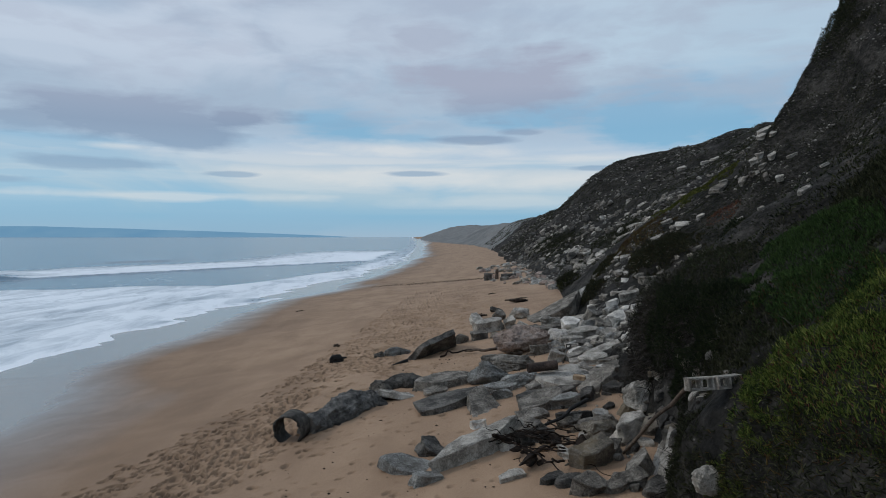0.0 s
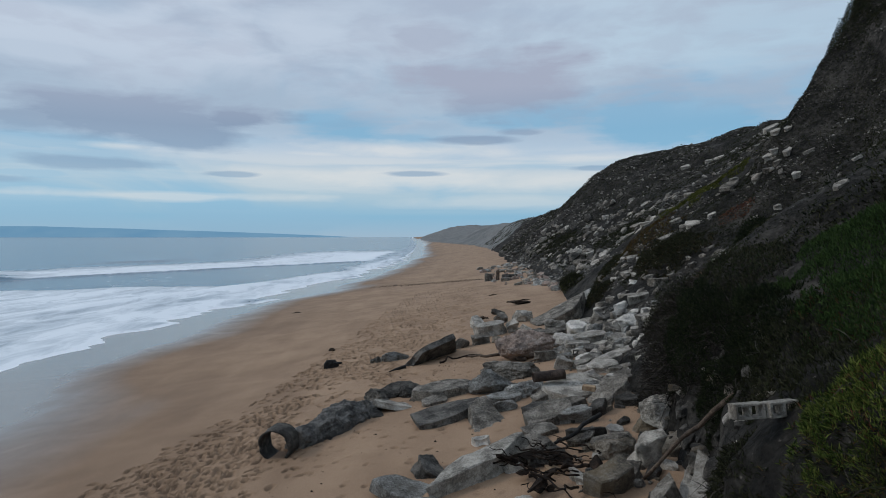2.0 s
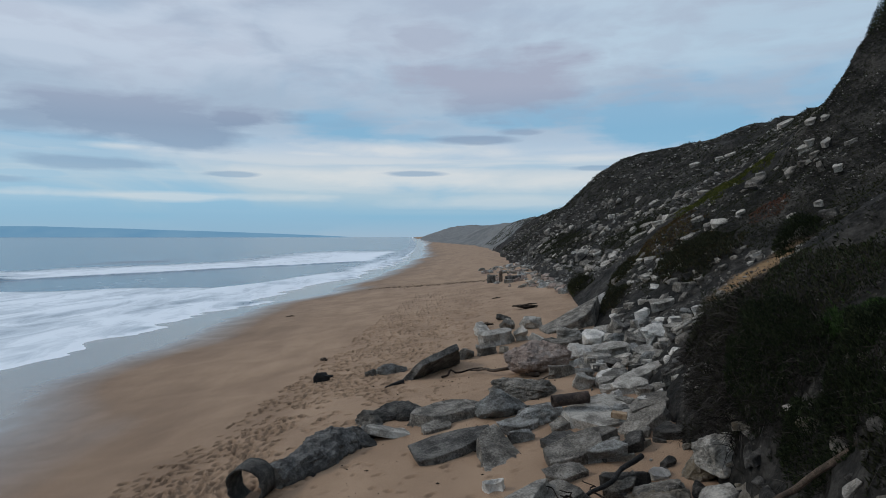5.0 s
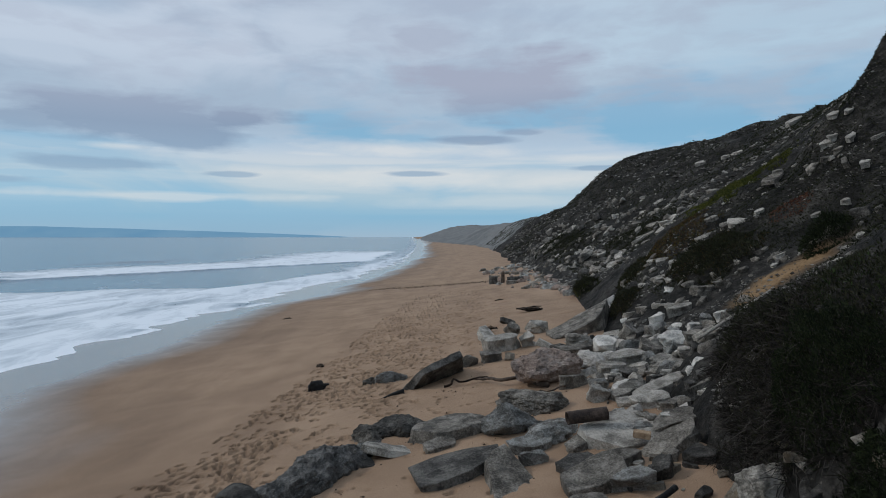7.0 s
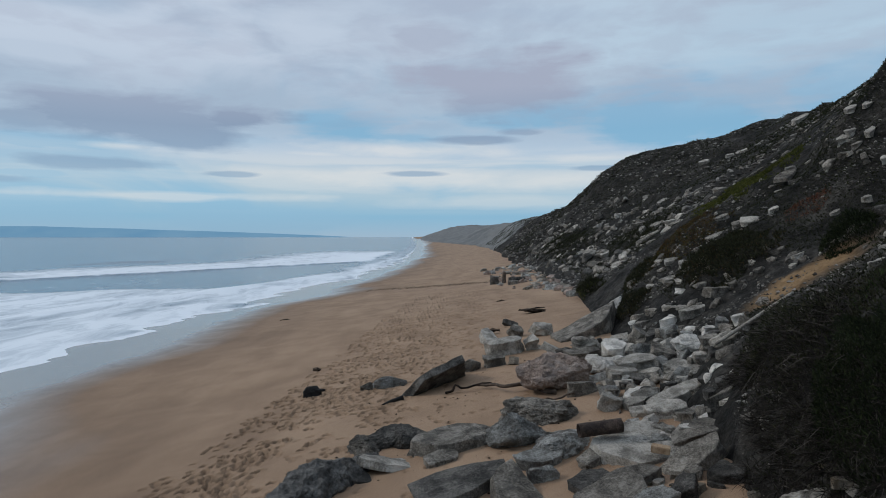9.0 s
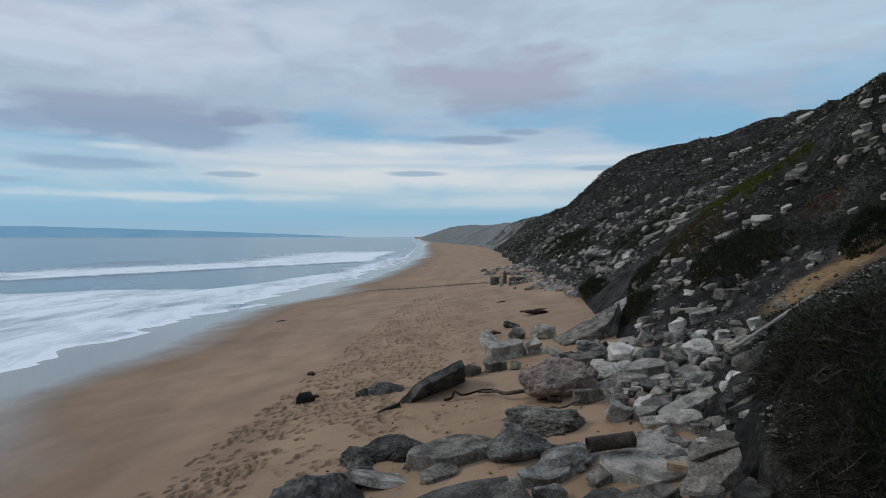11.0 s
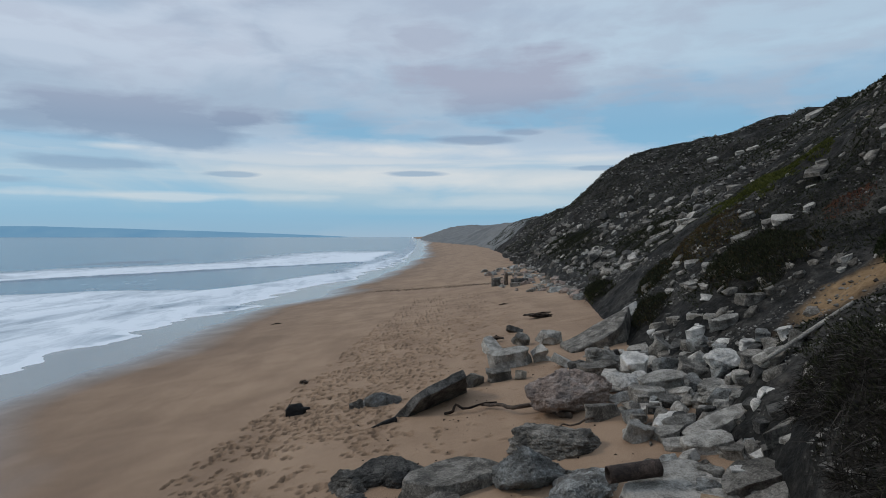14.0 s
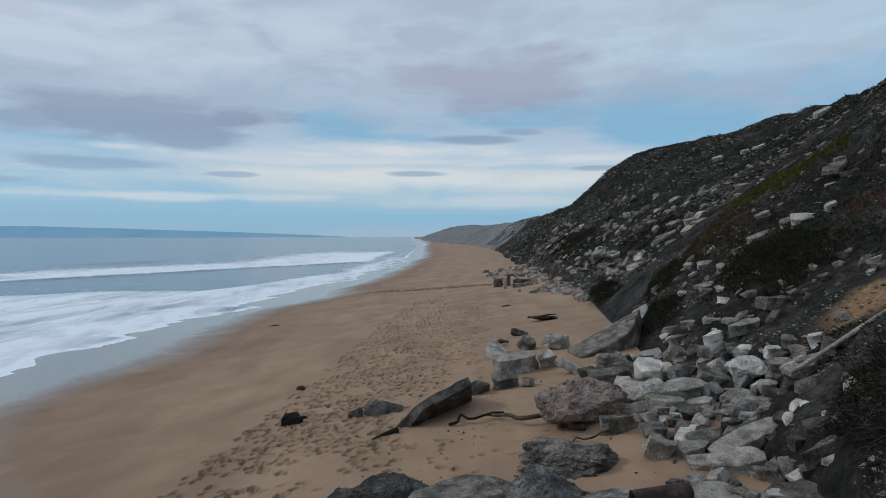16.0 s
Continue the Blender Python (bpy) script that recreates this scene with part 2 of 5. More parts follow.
def sand_look(n, co):
    wet = n.add("Attribute", attribute_name="wet").outputs["Fac"]
    grain = n.noise(co, 55.0, 4.0, 0.7)
    broad = n.noise(co, 0.35, 5.0, 0.55, 0.5)
    streak = n.noise(n.add("Mapping", {"Vector": co, "Scale": (0.5, 0.12, 1.0)}), 1.0, 4.0, 0.55)
    f = n.math("ADD", n.math("MULTIPLY", grain, 0.55), n.math("ADD", n.math("MULTIPLY", broad, 0.25), n.math("MULTIPLY", streak, 0.2)))
    dry = n.ramp(f, [(0.42, (0.222, 0.142, 0.088)), (0.5, (0.295, 0.194, 0.122)), (0.58, (0.377, 0.256, 0.165))])
    damp = n.ramp(f, [(0.42, (0.163, 0.103, 0.065)), (0.58, (0.226, 0.147, 0.094))])
    col = n.mix(n.math("MULTIPLY", wet, 1.6, clamp=True), dry, damp)
    # prints: damp turned-up sand, and the hollow's shade painted in with it
    col = n.mix(n.math("MULTIPLY", n.add("Attribute", attribute_name="churn_shade").outputs["Fac"], 0.75, clamp=True), col, n.ramp(f, [(0.42, (0.10, 0.066, 0.043)), (0.58, (0.175, 0.118, 0.078))]))
    soaked = n.ramp(n.math("ADD", wet, n.math("MULTIPLY", n.math("SUBTRACT", broad, 0.5), 0.25)), [(0.42, 0.0), (0.72, 1.0)])
    rgh = n.math("SUBTRACT", 0.92, n.math("MULTIPLY", soaked, 0.66))
    return col, n.math("MULTIPLY", grain, n.math("SUBTRACT", 1.0, n.math("MULTIPLY", wet, 0.95))), rgh


def soil_look(n, co):
    pale = n.add("Attribute", attribute_name="sandy").outputs["Fac"]
    big = n.noise(co, 0.5, 6.0, 0.6, 0.5)
    mid = n.noise(co, 4.0, 6.0, 0.7)
    pebble = n.add("TexVoronoi", {"Vector": co, "Scale": 9.0}).outputs["Distance"]
    f = n.math("ADD", n.math("MULTIPLY", big, 0.5), n.math("MULTIPLY", mid, 0.5))
    col = n.ramp(f, [(0.39, (0.007, 0.007, 0.0065)), (0.5, (0.021, 0.020, 0.018)), (0.61, (0.060, 0.056, 0.050))])
    stones = n.math("MULTIPLY", n.ramp(pebble, [(0.1, 1.0), (0.26, 0.0)]), n.ramp(mid, [(0.52, 0.0), (0.6, 0.7)]))
    col = n.mix(stones, col, (0.17, 0.155, 0.14))
    sandy = n.ramp(mid, [(0.3, (0.16, 0.10, 0.052)), (0.7, (0.28, 0.185, 0.10))])
    col = n.mix(pale, col, sandy)
    return col, n.math("ADD", mid, n.math("MULTIPLY", pebble, -0.5)), None


def water_look(n, co):
    foam = n.add("Attribute", attribute_name="foam").outputs["Fac"]
    lace = n.noise(n.add("Mapping", {"Vector": co, "Scale": (0.32, 0.10, 1.0)}), 1.1, 8.0, 0.62, 1.2)
    drift = n.noise(n.add("Mapping", {"Vector": co, "Scale": (0.12, 0.035, 1.0)}), 1.0, 5.0, 0.6, 0.8)
    f = n.math("ADD", foam, n.math("ADD", n.math("MULTIPLY", n.math("SUBTRACT", lace, 0.5), 1.3), n.math("MULTIPLY", n.math("SUBTRACT", drift, 0.5), 0.9)))
    white = n.ramp(f, [(0.20, 0.0), (0.50, 0.6), (0.85, 1.0)])
    deep = n.ramp(drift, [(0.3, (0.04, 0.115, 0.175)), (0.7, (0.085, 0.19, 0.27))])
    col = n.mix(white, deep, (0.80, 0.86, 0.91))
    return col, n.math("ADD", lace, n.math("MULTIPLY", drift, 2.0)), n.math("ADD", 0.2, n.math("MULTIPLY", white, 0.6))


def wet_film(n):
    return n.ramp(n.add("Attribute", attribute_name="wet").outputs["Fac"], [(0.40, 0.0), (0.75, 0.6)])


SAND = surface("beach_sand", sand_look, spec=0.35, bump=0.012, coat=wet_film)
SOIL = surface("bluff_soil", soil_look, spec=0.1, bump=0.07)
WATER = surface("sea_water", water_look, spec=0.5, bump=0.06)
# far bluff soil with the haze of distance mixed into its pale tones
HAZESOIL = mottled("hazy_far_bluff", (0.115, 0.12, 0.12), (0.155, 0.16, 0.158), (0.20, 0.202, 0.195), 0.06, 1.0, 0.0, spread=0.0)
CONCRETE = mottled("weathered_concrete", (0.062, 0.055, 0.046), (0.19, 0.171, 0.144), (0.37, 0.337, 0.29), 2.2, 0.92, 0.04, (0.06, 0.056, 0.05))
PALE = mottled("pale_concrete", (0.16, 0.146, 0.124), (0.37, 0.342, 0.297), (0.56, 0.52, 0.46), 2.4, 0.9, 0.03, (0.12, 0.11, 0.095), 0.4)
WHITE = mottled("white_plaster", (0.36, 0.338, 0.30), (0.60, 0.565, 0.51), (0.74, 0.70, 0.64), 3.0, 0.9, 0.02, (0.2, 0.19, 0.175), 0.25)
BLUISH = mottled("blue_grey_rock", (0.11, 0.105, 0.094), (0.29, 0.284, 0.262), (0.52, 0.52, 0.49), 2.6, 0.9, 0.06, (0.13, 0.112, 0.092))
# two dark tones; on rocks labelled shaded they hold shade in the colour
DARKROCK = mottled("dark_rock", (0.030, 0.028, 0.025), (0.082, 0.076, 0.067), (0.19, 0.176, 0.155), 2.6, 0.85, 0.05, (0.03, 0.03, 0.028))
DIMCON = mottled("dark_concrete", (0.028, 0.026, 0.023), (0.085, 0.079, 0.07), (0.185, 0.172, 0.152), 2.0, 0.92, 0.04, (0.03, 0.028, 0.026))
PINK = mottled("pinkish_rock", (0.17, 0.125, 0.10), (0.33, 0.25, 0.205), (0.47, 0.385, 0.33), 2.0, 0.9, 0.05, (0.14, 0.12, 0.11), 0.2)
TANROCK = mottled("ochre_stained_rock", (0.09, 0.08, 0.065), (0.19, 0.165, 0.13), (0.30, 0.27, 0.225), 2.0, 0.9, 0.03, (0.17, 0.125, 0.07), 0.2)
BRICKRED = mottled("fired_clay", (0.22, 0.14, 0.085), (0.34, 0.235, 0.145), (0.43, 0.32, 0.21), 8.0, 0.9, 0.006, None, 0.2)
RUST = mottled("rusted_iron", (0.025, 0.017, 0.013), (0.058, 0.04, 0.031), (0.12, 0.085, 0.067), 4.0, 0.8, 0.01, (0.02, 0.015, 0.013), 0.1)
DRIFTWOOD = mottled("driftwood", (0.04, 0.03, 0.024), (0.09, 0.064, 0.047), (0.18, 0.135, 0.10), 5.0, 0.85, 0.012, (0.05, 0.04, 0.03), 0.2)
CHARRED = mottled("charred_wood", (0.008, 0.008, 0.008), (0.018, 0.017, 0.016), (0.045, 0.042, 0.04), 6.0, 0.8, 0.02, None, 0.1)
KELP = mottled("dried_kelp", (0.008, 0.006, 0.005), (0.018, 0.013, 0.010), (0.05, 0.032, 0.022), 6.0, 0.8, 0.01, None, 0.2, 0.1)
ICEGREEN = leafy("ice_plant_green", [(0.010, 0.018, 0.005), (0.035, 0.056, 0.012), (0.09, 0.125, 0.024), (0.17, 0.18, 0.045)])
VIVID = leafy("fresh_green", [(0.010, 0.020, 0.006), (0.025, 0.048, 0.014), (0.055, 0.095, 0.026)])
SHRUBGREEN = leafy("shrub_green", [(0.006, 0.009, 0.005), (0.014, 0.020, 0.009), (0.034, 0.044, 0.018)])
HEATH = leafy("heath_brown_green", [(0.009, 0.010, 0.006), (0.019, 0.021, 0.011), (0.031, 0.036, 0.016), (0.055, 0.052, 0.030)])
MOSSY = leafy("yellow_green_cover", [(0.025, 0.03, 0.008), (0.06, 0.068, 0.014), (0.12, 0.12, 0.028)])
OCHRE = leafy("orange_brown_cover", [(0.03, 0.02, 0.010), (0.07, 0.042, 0.017), (0.11, 0.075, 0.027)])
REDLEAF = leafy("red_ice_plant", [(0.05, 0.02, 0.014), (0.11, 0.04, 0.025), (0.19, 0.09, 0.05)])
DRYTWIG = leafy("dry_twigs", [(0.008, 0.007, 0.006), (0.020, 0.017, 0.014), (0.085, 0.075, 0.066)])


# ---- ground, bluff, sea ----
def sheet(name, X, Y, Z, mat, **attributes):
    """A grid mesh from arrays of coordinates (rows by columns), smooth shaded, with point attributes."""
    r, c = X.shape
    me = bpy.data.meshes.new(name)
    k = np.arange(r * c).reshape(r, c)
    quads = np.stack([k[:-1, :-1], k[:-1, 1:], k[1:, 1:], k[1:, :-1]], -1).reshape(-1, 4)
    me.vertices.add(r * c)
    me.vertices.foreach_set("co", np.stack([X, Y, Z], -1).astype(np.float32).ravel())
    me.loops.add(quads.size)
    me.loops.foreach_set("vertex_index", quads.astype(np.int32).ravel())
    me.polygons.add(len(quads))
    me.polygons.foreach_set("loop_start", np.arange(0, quads.size, 4, dtype=np.int32))
    me.update(calc_edges=True)
    for key, values in attributes.items():
        me.attributes.new(key, "FLOAT", "POINT").data.foreach_set("value", values.astype(np.float32).ravel())
    me.polygons.foreach_set("use_smooth", np.ones(len(quads), bool))
    me.materials.append(mat)
    return new(name, me)


def spaced(start, stop, first, growth):
    """Steps that widen as they go."""
    out, step = [start], first
    while out[-1] < stop:
        out.append(out[-1] + step)
        step *= growth
    return np.array(out)


rng = np.random.default_rng(7)

# beach: one sheet to the horizon, with the trodden trail
gx = np.concatenate([-spaced(11, 5000, 0.3, 1.12)[::-1], np.arange(-10.9, 2.0, 0.052), np.arange(2.0, 6.0, 0.11), spaced(6.05, 5000, 0.3, 1.14)])
gy = np.concatenate([np.arange(-60, 12, 3.0), np.arange(12, 38, 0.06), np.arange(38, 52, 0.1), spaced(52.0, 5000, 0.15, 1.025)])
GX, GY = np.meshgrid(gx, gy)
GZ = sand_z(GX, GY)
trail_y, trail_x = [-20, 12, 20, 26, 42, 69, 140], [-12.5, -9.0, -7.0, -4.6, -2.4, 0.6, 7.0]


CHURN_SHADE = np.zeros_like(GZ)


def dent(px, py, length, width, turn, depth):
    """One print in the sand: a hollow with a raised rim, damp sand turned up in it and its shade put into the colour.
    """
    i0, i1 = np.searchsorted(gx, [px - 0.4, px + 0.4])
    j0, j1 = np.searchsorted(gy, [py - 0.4, py + 0.4])
    dx, dy = GX[j0:j1, i0:i1] - px, GY[j0:j1, i0:i1] - py
    c, s = math.cos(turn), math.sin(turn)
    r = np.sqrt(((dx * c + dy * s) / width) ** 2 + ((-dx * s + dy * c) / length) ** 2)
    GZ[j0:j1, i0:i1] += depth * (0.35 * np.exp(-((r - 1.35) / 0.35) ** 2) - np.clip(1.35 - r, 0, 1) ** 0.6)
    CHURN_SHADE[j0:j1, i0:i1] = np.maximum(CHURN_SHADE[j0:j1, i0:i1], np.clip(1.5 - r, 0, 1) * min(depth * 8, 1))


def trodden(px, py):
    """How well trodden the sand is: patchy, with bare stretches between."""
    return vnoise(np.array(px / 1.3), np.array(py / 2.2), 33) + 0.6 * vnoise(np.array(px / 0.5), np.array(py / 0.8), 34)


for _ in range(6800):
    py = 13 + 64 * rng.random() ** 1.25
    spread = 1.0 + 0.022 * py + 0.06 * max(py - 30, 0)
    px = np.interp(py, trail_y, trail_x) + rng.normal(0.3, spread) + (0.8 if rng.random() < 0.2 else 0)
    if px < np.interp(py, trail_y, trail_x) - 2.6 or px > np.interp(py, SY, SX[:, 0]) - 1 or trodden(px, py) < -0.45 + 0.8 * (rng.random() - 0.5):
        continue
    if CHURN_SHADE[np.searchsorted(gy, py), np.searchsorted(gx, px)] > 0.12:
        continue
    dent(px, py, rng.uniform(0.09, 0.17), rng.uniform(0.055, 0.10), rng.normal(-0.6, 0.8), rng.uniform(0.05, 0.15))
for _ in range(420):
    dent(rng.uniform(-4, 5), rng.uniform(13, 34), rng.uniform(0.06, 0.15), rng.uniform(0.05, 0.1), rng.uniform(0, 3), rng.uniform(0.01, 0.07))
near = np.clip((40 - np.abs(GY - 25)) / 20, 0, 1)
trod = np.exp(-((GX - np.interp(GY, trail_y, trail_x) - 0.6) / (1.6 + 0.03 * GY)) ** 2)
GZ += near * (0.010 + 0.02 * trod) * fbm(GX / 0.6, GY / 0.6, 21, 3)
shore_here = np.interp(GY, SHORE_Y, SHORE_X)
inland = GX - shore_here
edge = 15.0 + 4.5 * vnoise(GY / 14, GY * 0, 5) + 1.0 * vnoise(GX / 2, GY / 6, 6)
WET = np.clip(1.15 - np.maximum(inland, 0) / (edge * 1.15), 0, 1)
WET = np.maximum(WET, 0.30 * np.clip(1.6 - inland / 12, 0, 1))
tagged(sheet("ground", GX, GY, GZ, SAND, wet=WET, churn_shade=CHURN_SHADE), "tan beach sand with trodden footprints, wet near the sea", "beach", kind="structure")

# bluff: cross-sections run along their length, with gullies and lumps
COLS = np.concatenate([[-0.06], np.linspace(0, 1, 250) ** 1.35])


def bluff_points(y, a):
    """Places on the bluff's face at y and at the part a of the way up it; with the outward normal."""
    y, a = np.asarray(y, float), np.asarray(a, float)
    xs, zs = profile(y)
    xs, zs = xs[:, :6], zs[:, :6]
    seg = np.hypot(np.diff(xs), np.diff(zs))
    arc = np.concatenate([np.zeros((len(y), 1)), np.cumsum(seg, 1)], 1)
    want = np.clip(a, 0, 1) * arc[:, -1]
    k = np.clip((want[:, None] >= arc).sum(1) - 1, 0, 4)
    i = np.arange(len(y))
    f = (want - arc[i, k]) / seg[i, k]
    x, z = xs[i, k] + f * (xs[i, k + 1] - xs[i, k]), zs[i, k] + f * (zs[i, k + 1] - zs[i, k])
    nx, nz = -(zs[i, 5] - zs[i, 0]), xs[i, 5] - xs[i, 0]
    ln = np.hypot(nx, nz)
    nx, nz = nx / ln, nz / ln
    scale = np.clip(0.4 + want / 6, 0.4, 1.6)
    d = scale * (0.42 * fbm(y / 3.5, want / 6, 31, 3) + 0.20 * fbm(y / 1.1 + 0.3 * want, want / 1.6, 41, 3)) + 0.08 * fbm(y / 0.35, want / 0.35, 51, 3) + 0.16 * fbm(y / 0.55, want / 2.2, 55, 3) * np.clip((30 - y) / 6, 0, 1) * np.clip((7 - want) / 3, 0, 1)
    d = d + np.clip((y - 50) / 60, 0, 1) * 1.0 * fbm(y / 9 + 0.2 * want, want / 14, 61, 3)
    below = np.minimum(a, 0) * 25
    return x + nx * d + below * 0.4, y, z + nz * d + below, nx, nz, want


by = np.concatenate([np.arange(-40, -4, 2.0), np.arange(-4, 8, 0.2), np.arange(8, 27, 0.11), np.arange(27, 44, 0.17), spaced(44.0, 215, 0.19, 1.016)])
BY, BA = np.meshgrid(by, COLS, indexing="ij")
bx, _, bz, _, _, _ = bluff_points(BY.ravel(), BA.ravel())
BX, BZ = bx.reshape(BY.shape), bz.reshape(BY.shape)
for back in (30.0, 4900.0):
    BX, BY, BZ = np.c_[BX, BX[:, -1:] + back], np.c_[BY, BY[:, -1:]], np.c_[BZ, BZ[:, -1:] + 1.0]


def chute_at(x, y, z):
    """How far a place on the face lies in the bare sandy chute, 0 to 1."""
    k = np.exp(-(((x - 11.9) - 1.1 * (z - 4.8)) / 1.1) ** 2 - ((y - 27.0 + 0.35 * (z - 4.8)) / 1.0) ** 2 - ((z - 4.8) / 1.1) ** 2)
    return np.clip(k * 2.2 - 0.25 + 0.4 * fbm(x / 0.7, y / 0.7 + z, 71), 0, 1)


chute = chute_at(BX, BY, BZ)
tagged(sheet("bluff", BX, BY, BZ, SOIL, sandy=chute), "steep dark soil bluff with rubble and low plants", "bluff", kind="structure")

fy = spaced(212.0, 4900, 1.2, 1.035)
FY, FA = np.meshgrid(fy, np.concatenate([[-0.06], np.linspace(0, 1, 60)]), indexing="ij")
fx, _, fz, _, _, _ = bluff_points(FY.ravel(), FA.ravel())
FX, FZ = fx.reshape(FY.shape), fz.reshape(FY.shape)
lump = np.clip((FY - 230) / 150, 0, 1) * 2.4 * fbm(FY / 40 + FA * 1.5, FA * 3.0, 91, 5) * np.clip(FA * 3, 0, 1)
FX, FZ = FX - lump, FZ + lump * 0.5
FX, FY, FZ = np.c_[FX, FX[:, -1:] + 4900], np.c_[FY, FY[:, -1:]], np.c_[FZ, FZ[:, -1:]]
tagged(sheet("headland", FX, FY, FZ, HAZESOIL), "hazy grey-brown bluffs of a far headland", "headland", kind="structure")

# sea: swash lobes at the edge, two lines of breakers, open water to the horizon
su = np.concatenate([np.arange(-9, 60, 0.4), spaced(60.0, 4900, 0.5, 1.03)])
sy = np.concatenate([np.arange(-60, 10, 4.0), np.arange(10, 240, 0.8), spaced(240.0, 4950, 1.0, 1.03)])
SV, SU = np.meshgrid(sy, su, indexing="ij")
SXX = np.interp(SV, SHORE_Y, SHORE_X) - SU
lobes = vnoise(SV / 13, SV * 0 + 0.5, 11) + 0.5 * vnoise(SV / 5, SV * 0, 12) + 0.22 * vnoise(SV / 1.6, SV * 0, 14)
bend = 5 * vnoise(SV / 45, SV * 0, 13) + 2.0 * vnoise(SV / 12, SU / 30, 15)
# the outer breaker comes in aslant: its front stands nearer the beach the farther along it is
front = 62 - 0.6 * (np.minimum(SV, 228) - 143) + 0.5 * bend
behind = SU - front
broken = np.clip((SV - 128 - 0.7 * np.maximum(behind, 0) + 9 * vnoise(SU / 9, SV / 9, 24)) / 14, 0, 1) * np.clip((420 - SV) / 90, 0, 1)
crest = np.exp(-(np.where(behind < 0, behind / 2.0, behind / 5.0)) ** 2)
inner = np.exp(-((SU - 14 + 0.16 * (SV - 104) - 0.3 * bend) / 2.2) ** 2) * np.clip((SV - 70) / 20, 0, 1) * np.clip((170 - SV) / 30, 0, 1)
swell = np.exp(-((behind - 75) / 5.5) ** 2) * np.clip(0.5 + vnoise(SV / 40, SV * 0, 17), 0, 1)
ripple = 0.10 * fbm(SXX / 4, SV / 9, 16, 4) * np.clip(SU / 12, 0, 1)
SZ_ = SEA + 0.02 + 0.32 * lobes * np.exp(-(np.maximum(SU, 0) / 10) ** 2) * np.clip((320 - SV) / 120, 0.1, 1) + (0.4 + 0.7 * np.clip(1 - broken, 0, 1) * np.clip((SV - 96) / 12, 0, 1) * np.clip((150 - SV) / 12, 0, 1)) * crest * np.clip((SV - 80) / 40, 0, 1) * np.clip((360 - SV) / 80, 0, 1) + 0.3 * inner + 0.6 * swell + ripple
reach = 13 + 50 * np.clip((121 + 4 * vnoise(SU / 8, SV * 0, 26) - SV) / 16, 0, 1) + 0.5 * bend
wash = np.clip((SU + 4) / 6, 0.45, 1) * np.clip((reach - SU) / 9, 0, 1) * np.clip((380 - SV) / 200, 0.3, 1)
streaks = 0.5 + 0.5 * fbm(SU / 3.2 + 0.3 * bend, SV / 24, 20, 4)
FOAM = 0.66 * wash + 0.5 * wash * (streaks - 0.5) + 0.16 * np.exp(-((SU - 3) / 5) ** 2)
FOAM = FOAM + broken * (0.5 * np.exp(-(np.where(behind < 0, behind / 2.5, behind / 12.0)) ** 2) + 0.80 * np.clip((behind + 2) / 4, 0, 1) * np.clip((56 - behind) / 22, 0, 1))
FOAM = FOAM + 0.5 * inner - 0.25 * np.clip(-behind / 3, 0, 1) * np.clip((20 + behind) / 6, 0, 1) * (SU > 16)
FOAM = FOAM - np.clip((behind - 50) / 20, 0, 1) * 0.25
depth = SZ_ - sand_z(SXX, SV)
FOAM = FOAM + 0.65 * np.exp(-((depth - 0.03) / 0.05) ** 2) * (SU < 9)
tagged(sheet("water", SXX, SV, SZ_, WATER, foam=FOAM), "grey-blue sea with white foam and small breakers", "sea", kind="structure")


def far_shore():
    """Low blue hills across the bay, right on the horizon."""
    xs = np.linspace(-3900, -500, 90)
    k = np.clip((-500 - xs) / 2200, 0, 1)
    top = SEA + 78 * k ** 0.8 + 4 * fbm(xs / 300, xs * 0, 81) * k
    X = np.stack([xs, xs, xs + 20])
    Y = np.stack([xs * 0 + 4300, xs * 0 + 4500, xs * 0 + 4700])
    Z = np.stack([xs * 0 + SEA - 3, top, top - 30])
    m = bpy.data.materials.new("distant_hills")
    m.use_nodes = True
    n = Nodes(m.node_tree)
    # the hills' daylight and blue haze are put into an emission colour
    tone = n.ramp(n.noise(n.add("TexCoord").outputs["Object"], 0.004, 3.0), [(0.3, (0.13, 0.28, 0.44)), (0.7, (0.16, 0.31, 0.46))])
    n.add("OutputMaterial", {"Surface": n.add("Emission", {"Color": tone, "Strength": 1.0})})
    tagged(sheet("backdrop", X, Y, Z, m), "low blue hills across the bay", "hills", kind="structure")


far_shore()


# ---- rubble ----
def part(name, bm, material, parent=None, label=""):
    """Links a bmesh as one mesh object, under a thing or a part if given."""
    me = bpy.data.meshes.new(name)
    bm.to_mesh(me)
    bm.free()
    me.materials.append(material)
    ob = new(name, me)
    ob.parent = parent
    if label:
        tagged(ob, label)
    return ob


def roughen(bm, amount, size, seed):
    off = Vector((seed * 3.7, seed * 1.3, seed * 5.1))
    bm.normal_update()
    for v in bm.verts:
        p = v.co / size + off
        v.co += v.normal * amount * (noise.noise(p) + 0.5 * noise.noise(p * 2.3) + 0.25 * noise.noise(p * 5))


def split_long(bm, longest_side, rounds=2):
    for _ in range(rounds):
        longest = [e for e in bm.edges if e.calc_length() > longest_side]
        if longest:
            bmesh.ops.subdivide_edges(bm, edges=longest, cuts=1, use_grid_fill=True)
            bmesh.ops.triangulate(bm, faces=list(bm.faces))


